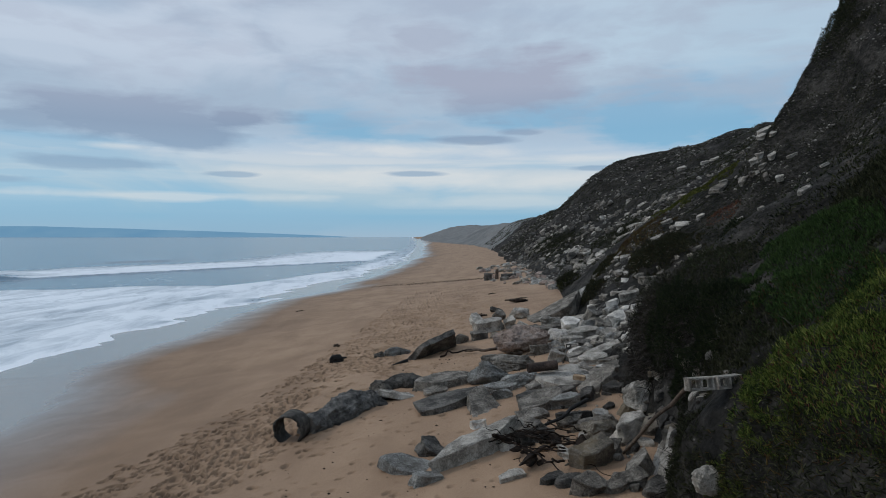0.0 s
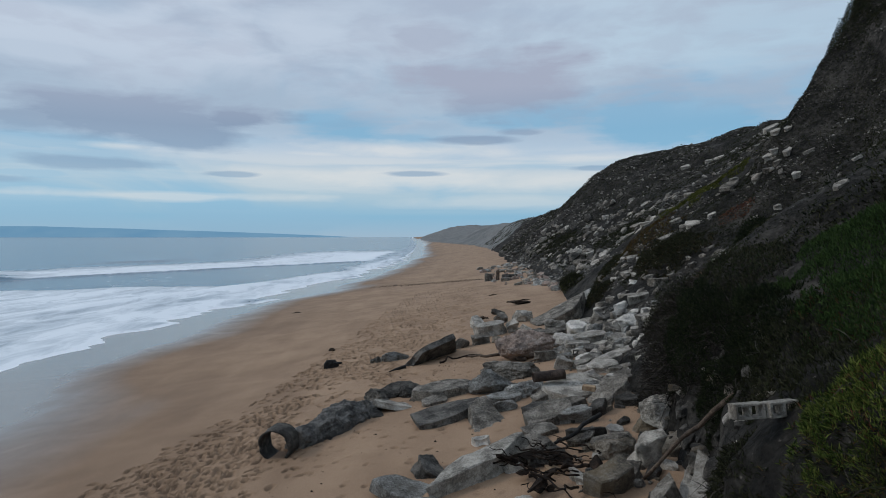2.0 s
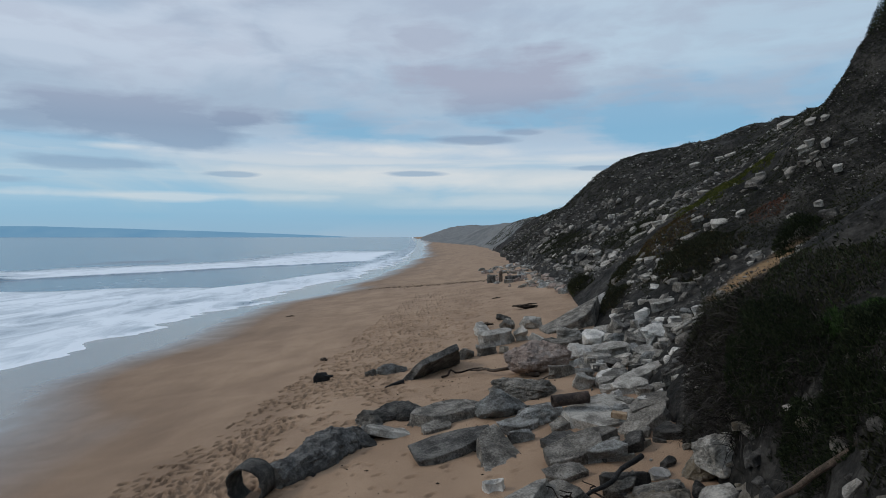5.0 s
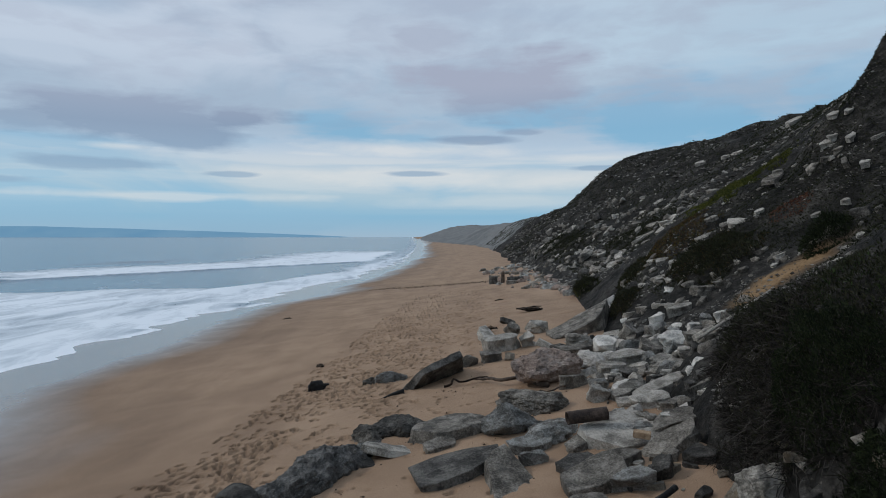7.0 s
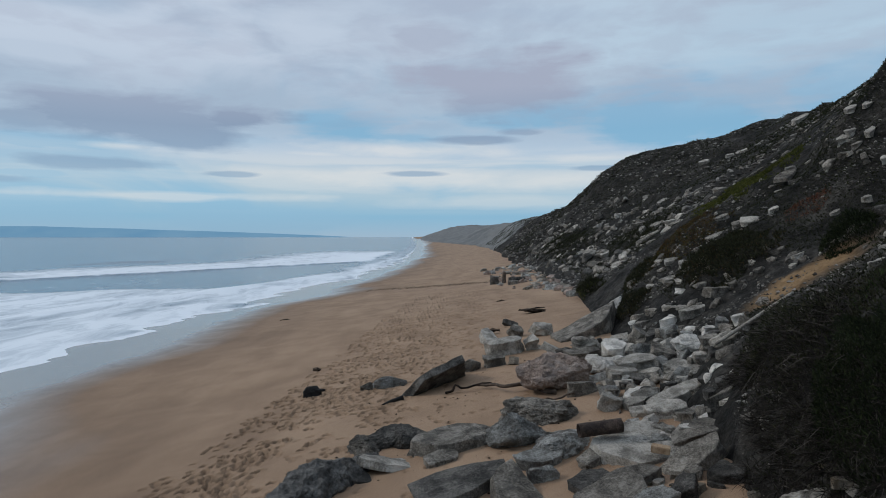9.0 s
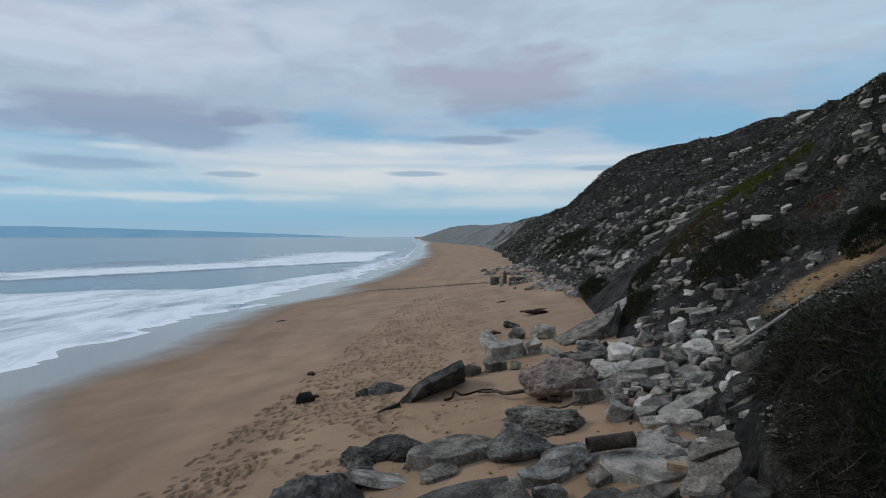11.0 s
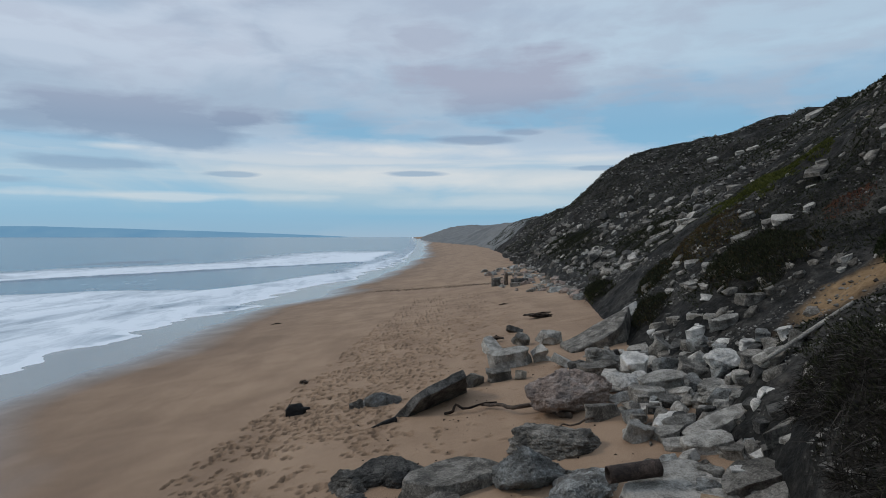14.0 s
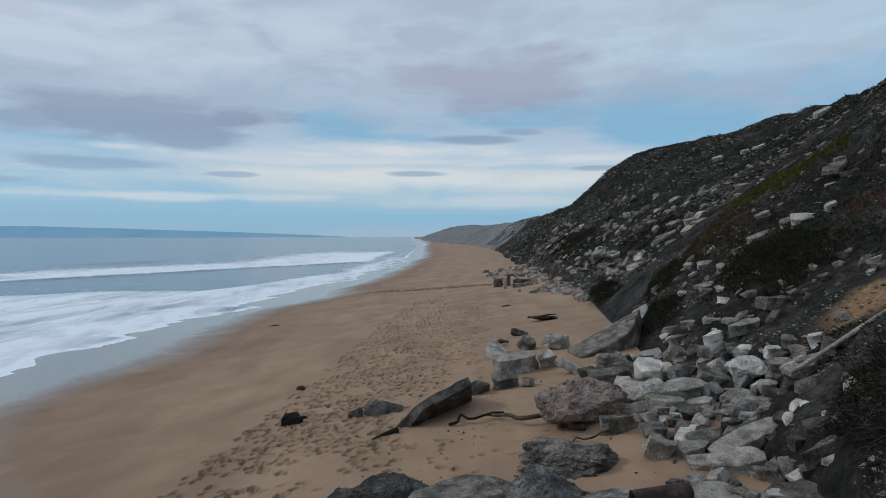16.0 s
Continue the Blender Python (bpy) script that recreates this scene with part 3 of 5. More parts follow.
def slab_mesh(sx, sy, sz, seed, corners=6, rough=0.02, cuts=7):
    """A broken piece of flat concrete: a straight-sided uneven outline, chipped edges, a gritty skin."""
    r = random.Random(seed)
    bm = bmesh.new()
    pts = []
    for i in range(corners):
        a = 2 * math.pi * (i + r.uniform(-0.34, 0.34)) / corners + 0.4
        q = 1 / max(abs(math.cos(a)), abs(math.sin(a))) ** 0.75
        k = r.uniform(0.74, 1.12) * q
        pts.append((0.5 * sx * k * math.cos(a), 0.5 * sy * k * math.sin(a)))
    wx, wy = r.uniform(-0.5, 0.5), r.uniform(-0.5, 0.5)
    low = [bm.verts.new((x * r.uniform(0.84, 1.04), y * r.uniform(0.84, 1.04), -sz / 2 * r.uniform(0.8, 1.1))) for x, y in pts]
    top = [bm.verts.new((x * r.uniform(0.84, 1.0), y * r.uniform(0.84, 1.0), sz / 2 * (1.0 + wx * x / sx + wy * y / sy))) for x, y in pts]
    bm.faces.new(top)
    bm.faces.new(low[::-1])
    for i in range(corners):
        j = (i + 1) % corners
        bm.faces.new((low[i], low[j], top[j], top[i]))
    size = min(sx, sy, sz)
    bmesh.ops.bevel(bm, geom=list(bm.edges), offset=size * 0.035, segments=1, affect="EDGES", profile=0.6)
    bmesh.ops.triangulate(bm, faces=list(bm.faces))
    big = max(sx, sy, sz)
    split_long(bm, big / cuts, 3)
    roughen(bm, rough * big ** 0.5, 0.30 * big, seed)
    roughen(bm, rough * 0.9 * big ** 0.5, 0.11 * big, seed + 5)
    # bites out of the rim
    for _ in range(4):
        i = r.randrange(corners)
        c = Vector((pts[i][0], pts[i][1], sz * r.uniform(-0.3, 0.5))) * r.uniform(0.85, 1.0)
        reach = size * r.uniform(0.35, 0.7)
        for v in bm.verts:
            d = (v.co - c).length
            if d < reach:
                v.co -= c.normalized() * (reach - d) * 0.55
    return bm


def boulder_mesh(sx, sy, sz, seed, flats=9, rough=0.14, level=4):
    """A broken boulder: an angular lump with flat broken faces, roughened at two scales."""
    r = random.Random(seed)
    bm = bmesh.new()
    for _ in range(flats + 8):
        d = Vector((r.gauss(0, 1), r.gauss(0, 1), r.gauss(0, 0.9))).normalized()
        k = max(abs(d.x), abs(d.y), abs(d.z)) ** 0.6
        bm.verts.new(d / k * r.uniform(0.78, 1.0))
    bmesh.ops.convex_hull(bm, input=list(bm.verts))
    for v in [v for v in bm.verts if not v.link_faces]:
        bm.verts.remove(v)
    bmesh.ops.bevel(bm, geom=list(bm.edges), offset=0.05, segments=1, affect="EDGES", profile=0.6)
    bmesh.ops.triangulate(bm, faces=list(bm.faces))
    split_long(bm, 2.2 / (2 ** (level - 1)), level)
    roughen(bm, rough * 0.45, 0.55, seed)
    roughen(bm, rough * 0.5, 0.17, seed + 3)
    if level > 4:
        roughen(bm, rough * 0.22, 0.06, seed + 6)
    for v in bm.verts:
        v.co = Vector((v.co.x * sx * 0.56, v.co.y * sy * 0.56, v.co.z * sz * 0.56))
    return bm


COUNT = [0]


def face_z(x, y):
    """Height of the bluff's lumpy face at a place; low on the open sand."""
    row = int(np.clip(np.searchsorted(by, y), 0, len(by) - 1))
    return float(np.interp(x, BX[row, 1:-2], BZ[row, 1:-2])) if x > BX[row, 1] and y > 18 else -9.0


def slab(x, y, z, sx, sy, sz, yaw=0, tilt=0, lean=0, mat=None, label="broken slab of weathered grey concrete", corners=6):
    """A loose piece of concrete. tilt lifts its far side, lean its right side, in degrees."""
    COUNT[0] += 1
    ob = part("concrete_fragment", slab_mesh(sx, sy, sz, COUNT[0], corners), mat or CONCRETE)
    ob.matrix_world = pose(x, y, max(z, face_z(x, y) + 0.2 * sz)) @ pose(0, 0, 0, tilt, -lean, 0) @ pose(0, 0, 0, 0, 0, yaw)
    return tagged(ob, label, "concrete fragment", "rubble at the foot of the bluff")


def boulder(x, y, z, sx, sy, sz, yaw=0, tilt=0, lean=0, mat=None, label="rough grey boulder half sunk in the sand"):
    COUNT[0] += 1
    ob = part("boulder", boulder_mesh(sx, sy, sz, COUNT[0], 9, 0.14, 6 if sx > 1.3 else 5 if sx > 0.7 else 4), mat or CONCRETE)
    ob.matrix_world = pose(x, y, max(z - 0.10 * sz, face_z(x, y) + 0.1 * sz)) @ pose(0, 0, 0, tilt, -lean, 0) @ pose(0, 0, 0, 0, 0, yaw)
    return tagged(ob, label, "boulder", "rubble at the foot of the bluff")


# slabs and boulders by the old drain, on the sand
slab(0.86, 21.23, 0.55, 2.52, 2.27, 0.44, 20, 5, 10, mat=DIMCON, label="dark concrete slab sunk in the sand")
slab(1.78, 20.24, 0.71, 2.00, 1.90, 0.35, 35, 14, -6, label="square grey concrete slab leaning on a darker one", corners=4)
slab(0.82, 24.40, 0.48, 2.74, 2.06, 0.55, 5, 2, 4, label="flat-topped grey concrete slab lying on the sand")
boulder(3.43, 25.80, 0.93, 2.58, 1.81, 1.08, 10, 0, 0, label="large grey encrusted boulder in a heap")
boulder(2.46, 24.02, 0.83, 1.72, 1.55, 1.29, 30, 0, 0, mat=BLUISH, label="rough blue-grey boulder crusted with shell")
boulder(3.47, 22.92, 0.97, 1.84, 1.47, 0.92, 60, 0, 10, mat=BLUISH, label="pale blue-grey boulder crusted with shell")
slab(5.06, 21.69, 1.19, 2.70, 2.16, 0.35, 10, 6, 2, mat=PALE, label="flat pale concrete slab with a brick on it")
slab(5.56, 20.34, 1.31, 1.83, 0.82, 0.37, 10, 8, 32, label="grey concrete slab tilted against the scarp")
slab(3.57, 19.07, 1.04, 2.14, 1.07, 0.53, 10, 10, 14, label="long grey concrete block on edge in the sand")
slab(4.15, 18.63, 1.16, 0.90, 0.72, 0.58, 20, 10, 0, mat=BLUISH, label="pale blue-green concrete block standing on end")
slab(4.89, 17.21, 1.28, 0.56, 0.39, 0.23, 30, 20, 0, mat=WHITE, label="bright white stone among dark rocks")
boulder(4.51, 15.80, 1.34, 1.14, 0.91, 0.85, 10, 0, 0, mat=TANROCK, label="brown-grey boulder at the foot of the scarp")
boulder(-1.05, 25.72, 0.21, 1.58, 1.26, 0.79, 20, 0, 0, mat=DARKROCK, label="dark boulder in a row at the drain")
boulder(-0.48, 25.48, 0.30, 1.34, 1.20, 0.80, 70, 0, 0, mat=DARKROCK, label="dark boulder in a row at the drain")
boulder(-1.63, 25.35, 0.12, 1.32, 1.06, 0.66, 70, 0, 0, label="grey boulder at the end of the broken drain")
slab(-1.65, 22.92, 0.10, 0.86, 0.60, 0.21, 176, 9, -5, mat=DARKROCK, label="small dark rock beside the drain")
boulder(2.62, 21.01, 0.85, 0.72, 0.58, 0.58, 0, 0, 0, mat=BLUISH, label="small blue-grey boulder between slabs")
slab(-0.78, 23.52, 0.22, 2.17, 1.09, 0.22, 6, -9, -11, mat=PALE, label="low pale slab half covered by sand")
# heap of slabs and stones close to the bluff
slab(1.52, 15.88, 0.83, 3.34, 1.13, 0.73, 33, 4, 12, mat=PALE, label="long pale concrete beam lying across the rubble", corners=4)
slab(2.24, 16.43, 0.89, 1.99, 1.19, 0.35, 20, 6, 22, label="grey concrete slab under a beam")
slab(1.57, 17.99, 0.74, 0.53, 0.43, 0.36, 10, 0, 5, mat=WHITE, label="white plaster block lying on a beam")
slab(-0.47, 15.51, 0.47, 1.69, 1.01, 0.30, -35, 6, -8, mat=BLUISH, label="pale crumbled concrete piece with open cells")
slab(0.06, 14.48, 0.58, 0.95, 0.57, 0.30, 30, 5, -8, mat=BLUISH, label="pale crumbled concrete piece on the sand")
slab(0.21, 16.53, 0.56, 0.91, 0.72, 0.36, 116, 12, -21, mat=DIMCON, label="dark rock wedged behind a beam")
boulder(2.96, 15.98, 1.05, 1.01, 0.81, 0.61, 0, 0, 0, mat=DARKROCK, label="dark rock in the kelp")
boulder(2.14, 15.81, 0.89, 0.58, 0.46, 0.41, 0, 0, 0, mat=PALE, label="pale stone in the kelp")
slab(3.29, 14.55, 1.10, 0.67, 0.33, 0.27, 103, 13, 5, mat=PALE, label="pale stone in the kelp")
slab(2.89, 15.23, 1.01, 0.52, 0.37, 0.21, 20, 10, 0, mat=BRICKRED, label="broken piece of red clay in the kelp")
slab(4.81, 14.84, 1.44, 1.04, 0.73, 1.00, 10, 10, 0, mat=PALE, label="upright pale stone at the foot of the scarp")
boulder(5.82, 16.39, 2.07, 1.07, 0.86, 0.86, 10, 0, 0, mat=PALE, label="rounded pale boulder under the shrub")
boulder(5.60, 17.08, 1.46, 1.03, 0.82, 0.72, 40, 0, 0, mat=TANROCK, label="ochre-stained pale boulder under the shrub")
boulder(4.53, 16.15, 1.32, 1.23, 0.99, 0.74, 40, 0, 0, label="grey boulder in the rubble")
slab(3.70, 13.81, 1.27, 1.00, 0.70, 0.88, 20, 25, 10, mat=TANROCK, label="grey slab with a rust stain standing on end")
slab(4.35, 12.61, 1.39, 1.45, 0.51, 0.51, 35, 4, 28, label="grey broken beam among the rocks", corners=5)
slab(5.06, 12.49, 1.63, 1.88, 0.56, 0.38, 48, 14, 38, mat=PALE, label="long pale concrete slab leaning on the scarp", corners=4)
slab(4.89, 12.75, 1.45, 1.02, 0.31, 0.31, 50, 14, 40, mat=PALE, label="pale concrete strip leaning on the scarp")
boulder(4.09, 8.71, 2.85, 0.73, 0.58, 0.44, 0, 0, 0, mat=PALE, label="rounded whitish boulder below the ice plant")
slab(4.59, 10.31, 3.22, 0.35, 0.21, 0.11, 0, 0, 10, mat=PALE, label="small pale stone on the scarp")
slab(3.29, 12.28, 1.23, 0.85, 0.68, 0.54, 30, 25, 0, label="grey slab standing in the rubble")
slab(5.38, 13.45, 1.83, 0.72, 0.57, 0.34, 30, 5, 0, label="grey stone at the foot of the scarp")
slab(5.99, 19.47, 1.41, 0.89, 0.71, 0.36, 30, 5, 0, mat=DARKROCK, label="dark stone at the foot of the scarp")
slab(4.17, 17.08, 1.19, 1.18, 0.59, 0.47, 10, 5, 10, mat=DARKROCK, label="dark slab in the rubble")
boulder(3.04, 12.93, 1.14, 0.74, 0.59, 0.45, 0, 0, 0, mat=DARKROCK, label="dark stone beside the kelp")
slab(4.24, 20.02, 1.10, 1.60, 0.96, 0.38, 15, 6, 10, label="grey slab between boulders and kelp")
slab(3.46, 20.24, 0.96, 1.39, 0.97, 0.28, 40, 4, 8, mat=DIMCON, label="dark slab between boulders and kelp")
slab(6.41, 21.82, 1.42, 1.51, 1.05, 0.48, 10, 8, 12, label="grey slab at the scarp foot")
slab(6.50, 24.02, 1.38, 1.22, 0.97, 0.49, 10, 8, 12, mat=PALE, label="pale slab at the scarp foot")
slab(4.24, 14.18, 1.29, 0.98, 0.59, 0.39, 60, 10, 12, label="grey slab among the rocks")
slab(5.53, 15.24, 1.47, 0.88, 0.61, 0.42, 60, 10, 20, mat=TANROCK, label="brownish stone under the scarp")
slab(3.96, 12.11, 1.34, 0.97, 0.58, 0.39, 20, 20, 12, label="grey slab among the rocks")
slab(4.42, 11.57, 1.44, 0.80, 0.48, 0.32, 20, 20, 12, mat=DIMCON, label="dark slab among the rocks")
slab(2.74, 13.16, 1.05, 0.75, 0.45, 0.24, 20, 8, 4, mat=DIMCON, label="dark stone by the kelp")
slab(1.92, 13.76, 0.89, 0.69, 0.41, 0.19, 20, 8, 4, mat=PALE, label="pale stone by the kelp")
slab(3.08, 17.97, 0.98, 1.23, 0.62, 0.37, 10, 8, 4, label="grey slab behind the kelp")
slab(2.67, 22.02, 0.81, 1.26, 0.88, 0.40, 10, 8, 4, mat=BLUISH, label="blue-grey lump between boulders")
slab(5.06, 22.47, 1.19, 1.81, 0.90, 0.54, 10, 5, 4, mat=PALE, label="pale slab beside a rusty pipe")
slab(3.90, 21.65, 1.00, 1.24, 0.74, 0.30, 30, 6, 6, label="grey stone between slabs")
slab(4.83, 19.05, 1.23, 1.07, 0.64, 0.43, 30, 12, 16, mat=DIMCON, label="dark stone under a tilted slab")
slab(3.97, 16.83, 1.16, 0.91, 0.55, 0.37, 30, 12, 10, label="grey stone by the scarp")
slab(0.47, 23.38, 0.41, 1.18, 0.71, 0.24, 30, 4, 4, label="grey stone by a flat slab")
# the pale heap in the bay of the bluff
# shaded rocks here get their shade from DARKROCK and DIMCON colours
slab(3.80, 36.37, 0.99, 2.12, 1.06, 0.74, 8, 4, 6, mat=PALE, label="grey concrete lump in the heap")
slab(5.01, 36.42, 1.13, 0.90, 0.72, 0.64, 167, 24, 24, mat=PALE, label="grey concrete lump in the heap")
slab(2.97, 34.17, 0.76, 1.23, 0.74, 0.44, 4, 3, 6, label="grey concrete lump in the heap")
boulder(1.97, 34.05, 0.69, 1.10, 0.88, 0.66, 0, 0, 0, label="grey concrete lump in the heap")
slab(3.79, 33.88, 0.84, 0.55, 0.50, 0.31, 171, -24, -7, mat=TANROCK, label="brownish rock in the heap")
slab(5.71, 34.77, 1.12, 1.59, 0.63, 0.32, 170, -3, -23, mat=PALE, label="pale grey concrete lump in the heap")
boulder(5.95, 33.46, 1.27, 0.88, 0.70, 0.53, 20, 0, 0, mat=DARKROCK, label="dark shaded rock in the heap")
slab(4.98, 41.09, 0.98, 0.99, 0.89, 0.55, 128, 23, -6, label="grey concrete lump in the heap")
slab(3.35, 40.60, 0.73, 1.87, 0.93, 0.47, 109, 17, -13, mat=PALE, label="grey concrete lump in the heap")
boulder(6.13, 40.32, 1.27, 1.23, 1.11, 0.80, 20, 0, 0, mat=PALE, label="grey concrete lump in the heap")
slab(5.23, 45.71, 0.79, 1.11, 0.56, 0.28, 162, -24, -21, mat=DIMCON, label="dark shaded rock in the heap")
slab(7.49, 31.73, 1.65, 1.31, 1.05, 0.79, 20, 20, 10, mat=WHITE, label="pale grey concrete lump in the heap")
boulder(6.46, 30.07, 1.47, 1.31, 1.05, 0.66, 10, 12, 5, mat=WHITE, label="pale grey concrete lump in the heap")
slab(6.47, 32.72, 1.31, 1.64, 0.98, 0.39, 5, 5, 6, label="grey concrete lump in the heap")
slab(7.34, 29.05, 1.61, 1.69, 1.02, 0.61, 12, 16, 8, mat=PALE, label="pale grey concrete lump in the heap")
boulder(8.31, 30.98, 1.79, 1.00, 0.80, 0.65, 0, 5, 0, mat=BLUISH, label="bluish concrete lump in the heap")
slab(8.82, 32.92, 1.99, 0.96, 0.86, 0.57, 78, 22, -20, label="grey concrete lump in the heap")
slab(8.47, 29.48, 1.99, 1.11, 0.78, 0.44, 179, 23, -10, label="grey concrete lump in the heap")
boulder(8.81, 28.01, 2.53, 1.10, 0.88, 0.61, 20, 28, -6, mat=WHITE, label="whitish flat-faced concrete lump in the heap")
slab(9.05, 26.69, 2.85, 1.07, 0.64, 0.39, 8, 10, 10, label="grey concrete lump in the heap")
slab(9.54, 28.17, 2.98, 0.58, 0.47, 0.28, 20, 14, 0, mat=WHITE, label="whitish flat-faced concrete lump in the heap")
slab(9.93, 27.99, 3.28, 0.63, 0.44, 0.25, 30, 16, 10, mat=BLUISH, label="bluish concrete lump in the heap")
slab(9.72, 26.45, 3.42, 0.51, 0.46, 0.39, 55, -14, 10, mat=WHITE, label="pale grey concrete lump in the heap")
slab(9.54, 25.57, 3.47, 0.55, 0.49, 0.44, 148, -15, -21, label="grey concrete lump in the heap")
boulder(8.03, 26.83, 1.99, 1.12, 0.90, 0.56, 12, 20, 4, mat=PALE, label="pale grey concrete lump in the heap")
slab(8.56, 26.55, 2.39, 0.58, 0.46, 0.28, 166, 14, 6, mat=PALE, label="grey concrete lump in the heap")
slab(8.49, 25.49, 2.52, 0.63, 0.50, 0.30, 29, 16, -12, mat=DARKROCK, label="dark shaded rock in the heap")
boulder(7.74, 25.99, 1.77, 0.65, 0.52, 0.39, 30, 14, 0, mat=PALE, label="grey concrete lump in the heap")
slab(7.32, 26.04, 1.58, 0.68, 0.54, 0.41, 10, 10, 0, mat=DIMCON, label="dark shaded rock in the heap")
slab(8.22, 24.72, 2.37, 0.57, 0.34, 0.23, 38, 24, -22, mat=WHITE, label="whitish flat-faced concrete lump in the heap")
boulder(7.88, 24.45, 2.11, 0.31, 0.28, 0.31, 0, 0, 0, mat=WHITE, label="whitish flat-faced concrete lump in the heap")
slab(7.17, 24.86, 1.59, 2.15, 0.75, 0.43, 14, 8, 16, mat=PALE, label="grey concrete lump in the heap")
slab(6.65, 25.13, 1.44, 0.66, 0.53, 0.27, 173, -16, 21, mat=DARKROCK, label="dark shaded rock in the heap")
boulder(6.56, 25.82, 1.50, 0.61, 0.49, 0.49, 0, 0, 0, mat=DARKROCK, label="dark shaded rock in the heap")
slab(5.38, 25.34, 1.33, 0.86, 0.69, 0.52, 172, 19, -15, mat=PALE, label="grey concrete lump in the heap")
slab(10.13, 30.66, 3.27, 1.18, 0.59, 0.41, 10, 10, 14, mat=PALE, label="pale grey concrete lump in the heap")
slab(9.63, 31.66, 2.79, 0.98, 0.39, 0.39, 8, 0, 18, mat=WHITE, label="pale grey concrete lump in the heap")
slab(11.19, 31.09, 4.00, 1.00, 0.70, 0.40, 10, 6, 0, label="grey concrete lump in the heap")
slab(10.81, 33.60, 3.72, 0.65, 0.45, 0.26, 142, -14, -14, mat=WHITE, label="pale grey concrete lump in the heap")
boulder(7.65, 28.35, 1.54, 0.53, 0.42, 0.32, 10, 10, 0, mat=WHITE, label="whitish flat-faced concrete lump in the heap")
slab(6.75, 28.49, 1.45, 1.19, 0.83, 0.43, 0, 8, 6, mat=PALE, label="pale grey concrete lump in the heap")
slab(5.23, 29.42, 1.08, 1.11, 0.44, 0.17, 10, 4, 4, mat=WHITE, label="whitish flat-faced concrete lump in the heap")
slab(5.10, 27.57, 1.20, 1.45, 0.58, 0.43, 6, 0, 6, label="grey concrete lump in the heap")
slab(6.07, 27.94, 1.27, 0.51, 0.41, 0.25, 105, -12, 18, mat=PALE, label="grey concrete lump in the heap")
slab(8.13, 28.62, 1.76, 0.62, 0.56, 0.35, 132, 23, -15, mat=BLUISH, label="bluish concrete lump in the heap")
boulder(7.41, 27.44, 1.57, 0.57, 0.52, 0.40, 40, 0, 0, label="grey concrete lump in the heap")
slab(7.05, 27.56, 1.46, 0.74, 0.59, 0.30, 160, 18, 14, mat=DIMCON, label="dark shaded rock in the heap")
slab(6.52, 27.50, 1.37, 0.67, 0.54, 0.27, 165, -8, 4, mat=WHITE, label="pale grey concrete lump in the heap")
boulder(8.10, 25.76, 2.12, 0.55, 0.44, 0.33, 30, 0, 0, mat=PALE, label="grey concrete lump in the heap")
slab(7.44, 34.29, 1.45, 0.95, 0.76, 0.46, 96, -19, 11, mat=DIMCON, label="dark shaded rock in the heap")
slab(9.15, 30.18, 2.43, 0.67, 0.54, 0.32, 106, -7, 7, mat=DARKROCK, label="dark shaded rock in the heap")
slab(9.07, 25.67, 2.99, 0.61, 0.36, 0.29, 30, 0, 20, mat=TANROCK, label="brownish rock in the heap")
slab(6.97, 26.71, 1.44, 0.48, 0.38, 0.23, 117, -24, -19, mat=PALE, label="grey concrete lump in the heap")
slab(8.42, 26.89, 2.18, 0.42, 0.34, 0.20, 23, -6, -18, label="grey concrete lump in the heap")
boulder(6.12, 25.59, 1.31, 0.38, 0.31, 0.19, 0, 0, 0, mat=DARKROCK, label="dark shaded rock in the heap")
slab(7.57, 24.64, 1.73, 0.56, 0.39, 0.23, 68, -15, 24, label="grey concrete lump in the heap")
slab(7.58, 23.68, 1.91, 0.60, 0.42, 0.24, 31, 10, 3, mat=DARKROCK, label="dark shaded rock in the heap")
boulder(8.84, 30.69, 2.16, 0.53, 0.42, 0.37, 0, 0, 0, mat=PALE, label="grey concrete lump in the heap")
boulder(4.50, 28.98, 1.54, 2.51, 2.00, 1.50, 20, 0, 0, mat=PINK, label="large pinkish pitted boulder on the sand")
slab(8.5, 38.6, 1.6, 4.9, 2.6, 1.0, 18, 10, 25, mat=CONCRETE, label="long dark concrete slab leaning up the bluff foot", corners=4)
boulder(7.07, 34.12, 1.69, 1.56, 1.24, 1.17, 0, 0, 0, mat=PALE, label="grey boulder below a leaning slab")
slab(10.36, 40.80, 2.50, 0.86, 0.69, 0.55, 18, -24, 21, mat=WHITE, label="white block at the top of a leaning slab")
slab(6.44, 22.15, 1.50, 1.04, 0.62, 0.32, 8, 12, 4, mat=WHITE, label="whitish concrete block beside the scarp")
slab(5.87, 22.38, 1.39, 0.55, 0.39, 0.31, 8, 8, 4, mat=PALE, label="grey stone by a whitish block")
boulder(-1.44, 33.49, 0.03, 1.38, 0.97, 0.83, 10, 0, 0, mat=BLUISH, label="blue-grey boulder alone on the trodden sand")
boulder(-2.26, 33.61, -0.11, 0.92, 0.64, 0.55, 10, 0, 0, label="grey stone on the trodden sand")
